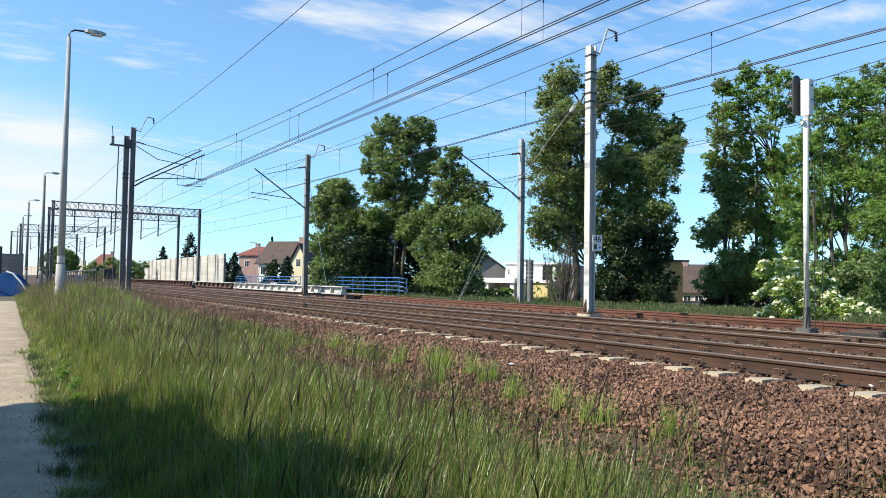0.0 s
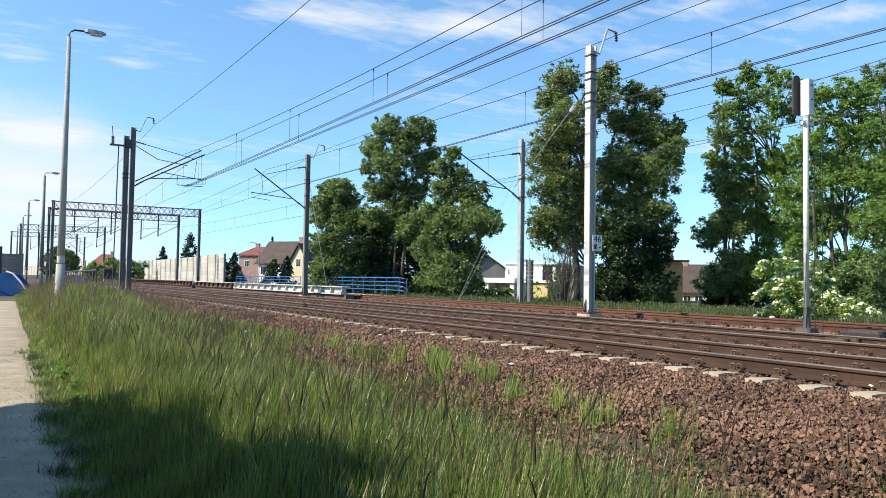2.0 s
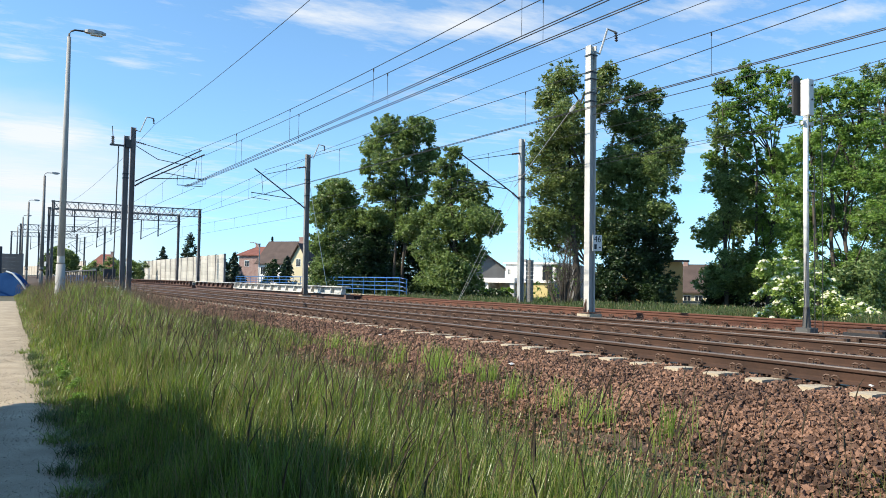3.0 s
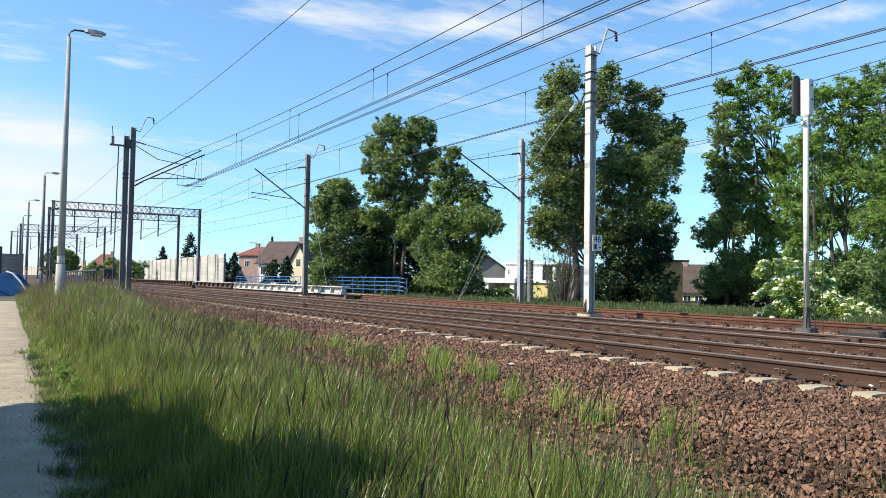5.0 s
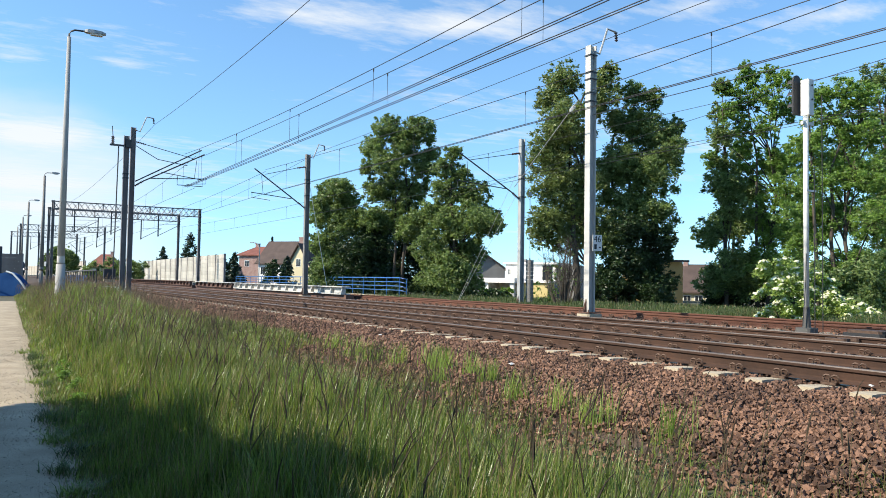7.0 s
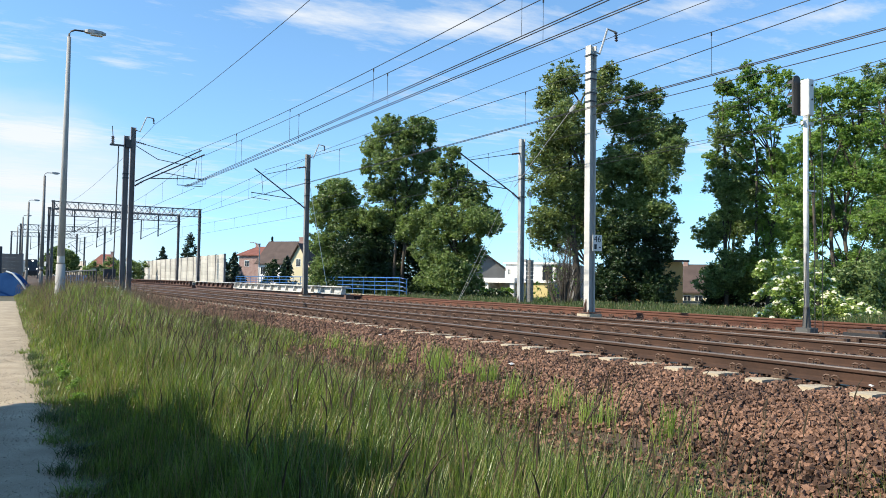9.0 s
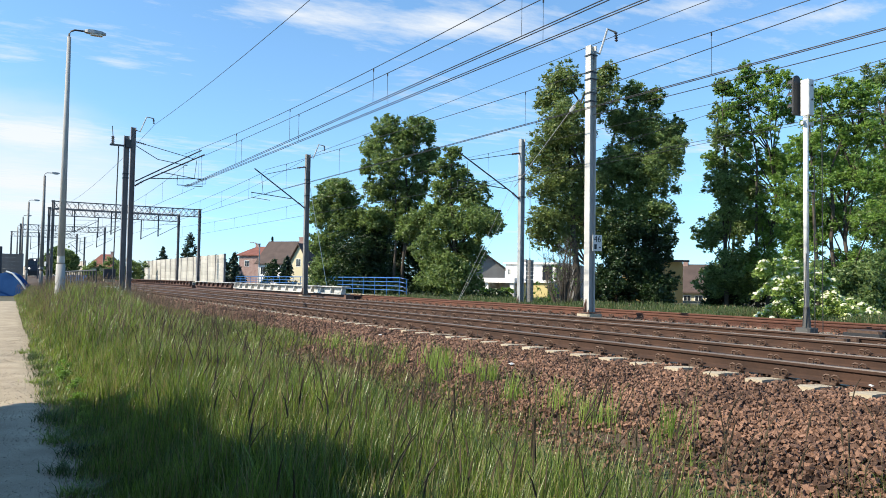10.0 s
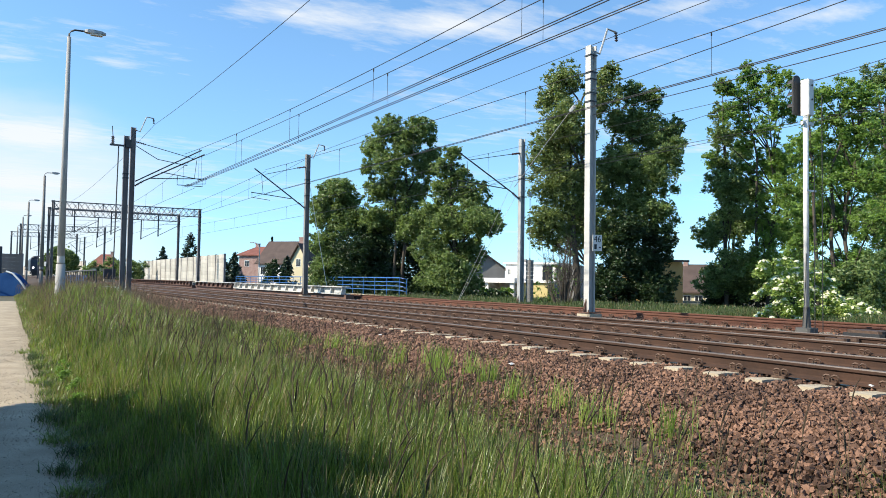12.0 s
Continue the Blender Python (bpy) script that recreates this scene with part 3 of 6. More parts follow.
def mast(x, y, z, h, mat, label, w=0.24, side=0, reach=3.1, clamps=(), feeder=0):
    t = thing("catenary_mast", pose(x, y, z), label, "catenary mast", "catenary masts")
    g = Geo()
    h_section(g, w, w, 0.022, 0.0, h)
    part("column", g, mat, t)
    g = Geo().box(-0.27, 0.27, -0.27, 0.27, -0.5, 0.0, 0.05)
    part("foundation", g, M["sleeper"], t, "pale concrete foundation block")
    g = Geo().box(-0.24, 0.24, -0.24, 0.24, 0.02, 0.05, 0.02)
    for a in (-1, 1):
        for b in (-1, 1):
            g.tube([(a * 0.19, b * 0.19, 0.05), (a * 0.19, b * 0.19, 0.12)], 0.02, 6)
            g.add([(a * 0.13, b * 0.02 - 0.008, 0.05), (a * 0.22, b * 0.02 - 0.008, 0.05), (a * 0.13, b * 0.02 - 0.008, 0.42), (a * 0.13, b * 0.02 + 0.008, 0.05), (a * 0.22, b * 0.02 + 0.008, 0.05), (a * 0.13, b * 0.02 + 0.008, 0.42)],
                  [(0, 1, 2), (5, 4, 3), (0, 3, 4, 1), (1, 4, 5, 2), (2, 5, 3, 0)])
    part("base_plate", g, M["girder_rust"], t, "rusty bolted base plate")
    for c in clamps:
        g = Geo()
        k = w / 2 + 0.02
        g.box(-k, k, -k, -k + 0.02, c, c + 0.04).box(-k, k, k - 0.02, k, c, c + 0.04).box(-k, -k + 0.02, -k, k, c, c + 0.04).box(k - 0.02, k, -k, k, c, c + 0.04)
        part("clamp", g, M["dark_steel"], t)
    if side:
        s = side
        g = Geo()
        g.tube([(s * 0.55, 0, h - 2.72), (s * reach, 0, h - 1.05)], 0.035, 8)
        part("strut", g, M["dark_steel"], t)
        if side > 0:
            part("strut", Geo().tube([(0.14, -0.15, h - 2.78), (reach - 0.2, -0.15, h - 0.86)], 0.032, 8), M["dark_steel"], t)
            part("top_tie", Geo().tube([(0.12, -0.15, h - 0.95), (1.2, -0.15, h - 1.55), (reach - 0.9, -0.15, h - 1.75)], 0.02, 6), M["dark_steel"], t)
            part("registration_arm", Geo().tube([(1.4, -0.15, h - 2.2), (reach - 0.1, -0.15, h - 2.45), (reach - 0.1, -0.15, h - 2.8), (reach - 1.4, -0.15, h - 2.8), (reach - 1.4, -0.15, h - 2.35)], 0.022, 6), M["dark_steel"], t)
        g = Geo()
        insulator(g, (s * 0.14, 0, h - 3.0), (s * 0.55, 0, h - 2.72), 0.07)
        part("insulator", g, M["insulator"], t)
        g = Geo()
        insulator(g, (s * 0.14, 0, h - 0.72), (s * 0.62, 0, h - 0.82), 0.06)
        part("insulator", g, M["insulator"], t)
        g = Geo().tube([(s * 0.62, 0, h - 0.82), (s * (reach - 0.6), 0, h - 1.32)], 0.018, 6)
        part("top_tie", g, M["dark_steel"], t)
        g = Geo().tube([(s * 0.9, 0, h - 2.55), (s * (reach + 0.15), 0, h - 2.35)], 0.024, 6)
        g.tube([(s * (reach - 0.4), 0, h - 1.4), (s * (reach - 0.5), 0, h - 2.36)], 0.014, 5)
        g.tube([(s * (reach + 0.1), 0, h - 2.35), (s * (reach + 0.1), 0, h - 2.62), (s * (reach - 0.9), 0, h - 2.72)], 0.016, 5)
        part("registration_arm", g, M["dark_steel"], t)
    if feeder:
        s = feeder
        g = Geo().tube([(s * 0.1, 0, h - 0.12), (s * 0.32, 0, h - 0.18), (s * 0.62, 0, h + 0.62), (s * 0.95, 0, h + 0.58)], 0.03, 6)
        part("feeder_arm", g, M["galv"], t)
        g = Geo()
        insulator(g, (s * 0.95, 0, h + 0.58), (s * 0.98, 0, h + 0.30), 0.06, 4)
        part("feeder_insulator", g, M["insulator"], t)
    return t


def sign_plate(parent, z, w):
    g = Geo().box(-0.02, 0.32, -w / 2 - 0.05, -w / 2 - 0.035, z - 0.26, z + 0.20)
    part("sign_plate", g, M["white_paint"], parent, "white plate with black numerals")
    cu = bpy.data.curves.new("numerals", "FONT")
    cu.body, cu.size, cu.align_x = "46", 0.27, "CENTER"
    cu.extrude = 0.002
    cu.materials.append(M["black"])
    ob = new("numerals", cu)
    ob.parent = parent
    ob.matrix_basis = pose(0.15, -w / 2 - 0.054, z - 0.01, 90, 0, 0)
    part("mark", Geo().box(0.03, 0.12, -w / 2 - 0.056, -w / 2 - 0.05, z - 0.21, z - 0.07), M["black"], parent)
    part("mark", Geo().box(0.20, 0.27, -w / 2 - 0.056, -w / 2 - 0.05, z - 0.18, z - 0.14), M["black"], parent)


def build_masts():
    a = mast(5.60, 41.5, 0.45, 8.78, M["mast_dark"], "grey steel mast carrying the cantilever over the near track", side=1, reach=3.6, feeder=1)
    b = mast(5.05, 39.6, 0.45, 7.98, M["mast_dark"], "dark steel anchor mast with bracket insulator", clamps=(5.9, 6.1))
    g = Geo().box(-0.75, 0.15, -0.05, 0.05, 7.45, 7.53).box(-0.05, 0.2, -0.14, 0.14, 7.4, 7.8)
    part("bracket", g, M["dark_steel"], b)
    g = Geo()
    insulator(g, (-0.62, 0, 7.53), (-0.62, 0, 7.92), 0.10, 4)
    part("insulator", g, M["insulator"], b)
    g = Geo().tube([(-0.62, 0, 7.92), (-0.66, 0, 8.4)], 0.02, 5).tube([(-0.35, 0, 7.45), (-0.4, 0.2, 0.4)], 0.03, 6)
    part("cable_duct", g, M["dark_steel"], b)
    c = mast(14.6, 40.4, 0.72, 7.85, M["mast_mid"], "grey steel mast between the tracks with cantilever", side=-1, reach=3.0, clamps=(5.5, 6.2, 6.4), feeder=1)
    d = mast(14.6, 16.77, 0.74, 7.76, M["mast_concrete"], "tall pale steel mast with numbered plate between tracks", w=0.225, clamps=(6.1, 6.35, 6.75, 6.95, 7.45), feeder=1)
    sign_plate(d, 2.06, 0.225)
    e = mast(22.13, 30.5, 0.5, 8.22, M["galv"], "grey steel anchor mast beside the rusty track", w=0.24, side=-1, reach=3.6, clamps=(5.3, 6.2))
    part("weight_rod", Geo().tube([(0.45, -0.15, 0.1), (0.45, -0.15, 2.3)], 0.03, 8), M["dark_steel"], e)
    for i in range(11):
        part("tension_weight", Geo().tube([(0.45, -0.15, 0.13 + i * 0.19), (0.45, -0.15, 0.15 + i * 0.19), (0.45, -0.15, 0.31 + i * 0.19)], 0.18, 14, 0.19), M["render_grey"], e, "round grey concrete tension weight")
    g = Geo().tube([(0.45, -0.15, 2.25), (0.42, -0.15, 5.4)], 0.014, 5).box(0.36, 0.48, -0.2, -0.1, 5.4, 5.6)
    part("weight_cable", g, M["galv"], e)
    # mast behind the view on the near side, which holds the wires up
    mast(5.65, -18.0, 0.45, 8.65, M["mast_dark"], "grey steel mast carrying the cantilever over the near track", side=1, reach=3.6, feeder=1)
    mast(12.1, 143, 1.0, 7.2, M["mast_mid"], "distant grey mast between the tracks", side=-1, reach=2.4)
    mast(5.4, 148, 0.9, 8.0, M["mast_dark"], "distant grey steel mast beside the line")


build_masts()


def sagging(p, q, sag, n=14):
    p, q = Vector(p), Vector(q)
    return [p.lerp(q, i / n) - Vector((0, 0, 4 * sag * (i / n) * (1 - i / n))) for i in range(n + 1)]


def wire(name, pts, r, label, mat=None):
    return tagged(part(name, Geo().tube(pts, r, 5), mat or M["wire"]), label, "wire")


def catenary(p0, p1, contact, height, sag, label, step=6.0, r=0.011, twin=False):
    """Contact wire and messenger between two supports (x, y), with droppers."""
    (x0, y0), (x1, y1) = p0, p1
    t = thing("overhead_line", pose(0, 0, 0), label, "overhead line", "overhead lines")
    a, b = Vector((x0, y0, contact + rise(y0))), Vector((x1, y1, contact + rise(y1)))
    for k in range(2 if twin else 1):
        off = Vector((k * 0.09, 0, 0))
        part("contact_wire", Geo().tube(sagging(a + off, b + off, 0.03, 10), r, 5), M["wire"], t)
    up = Vector((0, 0, height))
    part("messenger_wire", Geo().tube(sagging(a + up, b + up, sag, 16), r * 0.95, 5), M["wire"], t)
    n = max(2, int((b - a).length / step))
    for i in range(n):
        u = (i + 0.5) / n
        lo = a.lerp(b, u) - Vector((0, 0, 0.12 * u * (1 - u)))
        hi = a.lerp(b, u) + up - Vector((0, 0, 4 * sag * u * (1 - u)))
        part("dropper", Geo().tube([lo, hi], r * 0.55, 4).tube([hi, hi - Vector((0, 0, 0.08))], r * 1.6, 5), M["wire"], t)
    return t


def build_wires():
    near = "pair of dark overhead wires joined by thin droppers"
    catenary((8.80, -18), (8.17, 41.5), 6.36, 1.75, 0.90, near, twin=True)
    catenary((9.75, -18), (8.25, 41.5), 6.36, 1.29, 0.48, near, twin=True)
    catenary((8.75, 41.5), (8.3, 90), 6.36, 1.7, 0.8, near)
    catenary((8.3, 90), (5.7, 150), 6.30, 1.25, 0.35, near)
    catenary((14.1, -18), (12.2, 40.4), 6.20, 1.30, 0.40, near, twin=True)
    wire("anchor_wire", sagging((13.35, -18, 7.78), (14.55, 16.65, 7.18), 0.03), 0.011, "dark anchored wire ending at the pale mast")
    wire("anchor_wire", sagging((14.6, -18, 6.2), (14.55, 16.65, 6.45), 0.05), 0.011, "dark anchored wire ending at the pale mast")
    catenary((12.2, 40.4), (12.1, 90), 6.2, 1.2, 0.35, near)
    catenary((12.1, 90), (9.5, 150), 6.2, 1.2, 0.35, near)
    catenary((17.7, -25), (18.2, 30.6), 5.97, 1.3, 0.35, near, r=0.008)
    wire("anchor_wire", [(15.6, -18, 8.4), (17.2, 10, 6.80), (17.5, 14.8, 6.55), (18.3, 30.6, 5.60)], 0.008, "dark anchored wire beside the rusty track")
    wire("anchor_wire", [(17.5, -18, 6.0), (19.2, 30.6, 6.0)], 0.008, "dark anchored wire beside the rusty track")
    catenary((18.4, 30.6), (17.0, 90), 6.0, 1.2, 0.35, near)
    wire("feeder_wire", sagging((6.62, -18, 9.5), (6.62, 41.5, 9.5), 0.76), 0.010, "single dark feeder wire between mast tops")
    wire("feeder_wire", sagging((6.62, 41.5, 9.5), (5.5, 90, 9.0), 0.5), 0.010, "single dark feeder wire between mast tops")
    wire("feeder_wire", sagging((15.3, -20, 8.85), (15.3, 16.77, 8.86), 0.05), 0.010, "single dark feeder wire between mast tops")
    wire("feeder_wire", sagging((15.3, 16.77, 8.86), (15.3, 40.4, 8.80), 0.05), 0.010, "single dark feeder wire between mast tops")
    wire("feeder_wire", sagging((15.3, 40.4, 8.80), (18, 90, 8.7), 0.3), 0.010, "single dark feeder wire between mast tops")
    wire("anchor_wire", [(14.35, 17.0, 6.95), (21.7, 30.5, 6.3)], 0.016, "grey anchor wire with white strain insulator", M["galv"])
    g = Geo()
    insulator(g, (14.75, 17.7, 6.92), (14.95, 18.1, 6.9), 0.06, 5)
    tagged(part("strain_insulator", g, M["white_paint"]), "white ribbed strain insulator on the anchor wire", "insulator")
    wire("guy_wire", [(21.9, 30.6, 7.0), (19.0, 31.4, 0.5)], 0.008, "grey steel guy wire anchored in the ballast", M["galv"])
    wire("guy_wire", [(22.0, 30.8, 5.9), (19.1, 31.5, 0.5)], 0.008, "grey steel guy wire anchored in the ballast", M["galv"])
    wire("guy_wire", [(14.75, 40.5, 7.0), (15.8, 40.0, 0.9)], 0.016, "pale steel guy wire beside the mast", M["white_paint"])
    g = Geo().box(-0.5, 0.5, -0.3, 0.3, -0.25, 0.22, 0.05)
    tagged(part("anchor_block", g, M["white_paint"], at=pose(18.9, 31.5, 0.45, 0, 0, 20)), "whitewashed concrete guy anchor block", "concrete block")


build_wires()


# ================= signal =================
def build_signal():
    t = thing("railway_signal", pose(14.58, 9.95, 0.70), "white signal post with black shaded signal head seen from behind", "railway signal")
    g = Geo().box(-0.17, 0.17, -0.17, 0.17, -0.2, 0.05, 0.04).tube([(0, 0, 0.05), (0, 0, 0.48)], 0.085, 12, 0.06)
    part("base", g, M["foot_grey"], t, "grey tapered steel foot")
    part("post", Geo().tube([(0, 0, 0.46), (0, 0, 5.1)], 0.054, 14), M["white_paint"], t, smooth=True)
    g = Geo().box(-0.06, 0.13, -0.11, 0.09, 4.52, 5.28, 0.02)
    hd = part("cabinet", g, M["white_paint"], t, "white painted signal box")
    part("bolt", Geo().tube([(0.05, -0.11, 5.15), (0.05, -0.13, 5.15)], 0.02, 8), M["black"], hd)
    part("bolt", Geo().tube([(0.05, -0.11, 4.85), (0.05, -0.13, 4.85)], 0.02, 8), M["black"], hd)
    # background board with rounded top, facing along the line
    ring = [(-0.21, 4.55), (0.05, 4.55)] + [(-0.08 + 0.13 * math.cos(a), 5.25 + 0.15 * math.sin(a)) for a in [math.pi * i / 10 for i in range(11)]]
    g = Geo()
    n = len(ring)
    g.add([(x, 0.14, z) for x, z in ring] + [(x, 0.18, z) for x, z in ring], [tuple(range(n)), tuple(range(2 * n - 1, n - 1, -1))] + [(i, (i + 1) % n, n + (i + 1) % n, n + i) for i in range(n)])
    part("background_board", g, M["black"], t, "matt black rounded signal board")
    for z in (4.72, 4.97, 5.22):
        g = Geo()
        pts = [(-0.09 + 0.1 * math.cos(a), z + 0.1 * math.sin(a)) for a in [math.pi * i / 8 for i in range(9)]]
        g.add([(x, 0.18, q) for x, q in pts] + [(x, 0.30, q) for x, q in pts], [(i, i + 1, 10 + i, 9 + i) for i in range(8)])
        part("hood", g, M["black"], t)
    part("bracket", Geo().box(-0.13, 0.24, -0.03, 0.03, 4.32, 4.39), M["white_paint"], t)
    part("bracket", Geo().box(-0.11, 0.22, -0.09, -0.07, 2.9, 2.94), M["white_paint"], t)
    part("cable", Geo().tube([(-0.16, -0.02, 0.1), (-0.10, -0.05, 1.0), (-0.06, -0.04, 1.6)], 0.010, 5), M["black"], t)
    for x, h in ((14.49, 3.6), (14.755, 5.1)):
        st = thing("stay_rod", pose(x, 9.7, 0.53), "thin dark steel stay rod beside the signal", "rod", "stay rods")
        part("rod", Geo().tube([(0, 0, 0), (0.03, 0.02, h)], 0.010, 6), M["black"], st)
        part("eye", Geo().box(-0.03, 0.03, -0.03, 0.03, -0.05, 0.1, 0.01), M["dark_steel"], st)


build_signal()


# ================= lamps =================
def street_lamp(x, y, z, h, label, far=False):
    t = thing("street_lamp", pose(x, y, z), label, "street lamp", "street lamps")
    part("post", Geo().tube([(0, 0, -0.3), (0, 0, 1.7)], 0.165, 14, 0.135), M["mast_mid"] if far else M["lamp_foot"], t, smooth=True)
    part("pole", Geo().tube([(0, 0, 1.65), (0, 0, h)], 0.16 if far else 0.115, 14, 0.09 if far else 0.06), M["mast_mid"] if far else M["lamp_foot"], t, "tapered grey concrete pole", smooth=True)
    part("band", Geo().tube([(0, 0, 1.75), (0, 0, 1.95)], 0.165 if far else 0.119, 14, 0.163 if far else 0.118), M["mast_mid"] if far else M["mast_concrete"], t)
    part("arm", Geo().tube([(0, 0, h - 0.1), (0.0, 0, h + 0.10), (0.05, 0, h + 0.19), (0.16, 0, h + 0.25), (0.5, 0, h + 0.26)], 0.03, 8), M["dark_steel"], t, smooth=True)
    g = Geo()
    secs = [(0.44, 0.05, 0.06), (0.52, 0.10, 0.10), (0.72, 0.13, 0.11), (0.95, 0.13, 0.09), (1.08, 0.07, 0.04)]
    v, f = [], []
    for sx, sw, sh in secs:
        v += [(sx, -sw, -sh * 0.4), (sx, sw, -sh * 0.4), (sx, sw * 0.8, sh * 0.7), (sx, 0, sh), (sx, -sw * 0.8, sh * 0.7)]
    for i in range(len(secs) - 1):
        for k in range(5):
            f.append((i * 5 + k, i * 5 + (k + 1) % 5, i * 5 + 5 + (k + 1) % 5, i * 5 + 5 + k))
    f += [(4, 3, 2, 1, 0), tuple(len(v) - 5 + k for k in range(5))]
    g.add([(a, b, c + h + 0.26) for a, b, c in v], f)
    hd = part("lamp_head", g, M["galv"], t, "pale grey lamp housing")
    part("diffuser", Geo().box(0.62, 0.98, -0.09, 0.09, h + 0.17, h + 0.222, 0.03), M["white_paint"], hd)
    return t


def build_lamps():
    lab = "tapered concrete street lamp with a curved arm"
    street_lamp(1.62, 27.0, 0.25, 9.02, lab + " beside the path")
    street_lamp(2.75, 69, 0.3, 9.3, lab + ", far along the path", True)
    street_lamp(2.38, 96.6, 0.5, 9.2, lab + ", far along the path", True)
    street_lamp(2.4, 124, 0.6, 9.2, lab + ", far along the path", True)
    street_lamp(2.2, 152, 0.7, 9.2, lab + ", far along the path", True)


build_lamps()


# ================= gantries =================
def gantry(y, x0, x1, z, h, label):
    t = thing("gantry", pose(0, y, z + rise(y)), label, "gantry", "gantries")
    for x in (x0, x1):
        g = Geo()
        h_section(g, 0.28, 0.28, 0.03, -0.3, h)
        for i in range(9):
            g.box(-0.155, 0.155, -0.155, 0.155, h * (i + 0.5) / 9, h * (i + 0.5) / 9 + 0.08)
        g.v = [(vx + x, vy, vz) for vx, vy, vz in g.v]
        part("leg", g, M["mast_dark"], t)
    g = Geo()
    for zz in (h - 0.1, h - 0.95):
        for b in (-0.25, 0.25):
            g.box(x0 - 0.2, x1 + 0.2, b - 0.035, b + 0.035, zz - 0.035, zz + 0.035)
    part("chord", g, M["mast_dark"], t)
    g = Geo()
    n = int((x1 - x0) / 0.6)
    for i in range(n):
        a, b = x0 + (x1 - x0) * i / n, x0 + (x1 - x0) * (i + 1) / n
        for q in (-0.25, 0.25):
            g.tube([(a, q, h - 0.95), (b, q, h - 0.1)], 0.018, 4)
            g.tube([(a, q, h - 0.1), (b, q, h - 0.95)], 0.018, 4)
            if i % 4 == 0:
                g.tube([(a, q, h - 0.95), (a, q, h - 0.1)], 0.04, 4)
    part("lattice", g, M["mast_dark"], t)
    for xc in (TRACKS[0], TRACKS[1], TRACKS[2]):
        x = xc + bend(y) - 1.6
        if x > x0 + 1:
            g = Geo().box(x - 0.06, x + 0.06, -0.06, 0.06, h - 3.4, h - 0.9).tube([(x, 0, h - 3.3), (x + 2.3, 0, h - 2.0)], 0.035, 6).tube([(x, 0, h - 2.0), (x + 2.4, 0, h - 1.9)], 0.02, 5)
            part("drop_bracket", g, M["dark_steel"], t)


def build_gantries():
    lab = "grey steel lattice gantry spanning the tracks"
    gantry(90, 4.5, 19.6, 0.5, 9.0, lab)
    gantry(100, 4.6, 19.2, 0.5, 9.0, lab)
    gantry(137, 2.4, 14.6, 0.5, 8.8, lab + " in the distance")
    gantry(165, 1.4, 12.6, 0.5, 8.8, lab + " in the distance")


build_gantries()
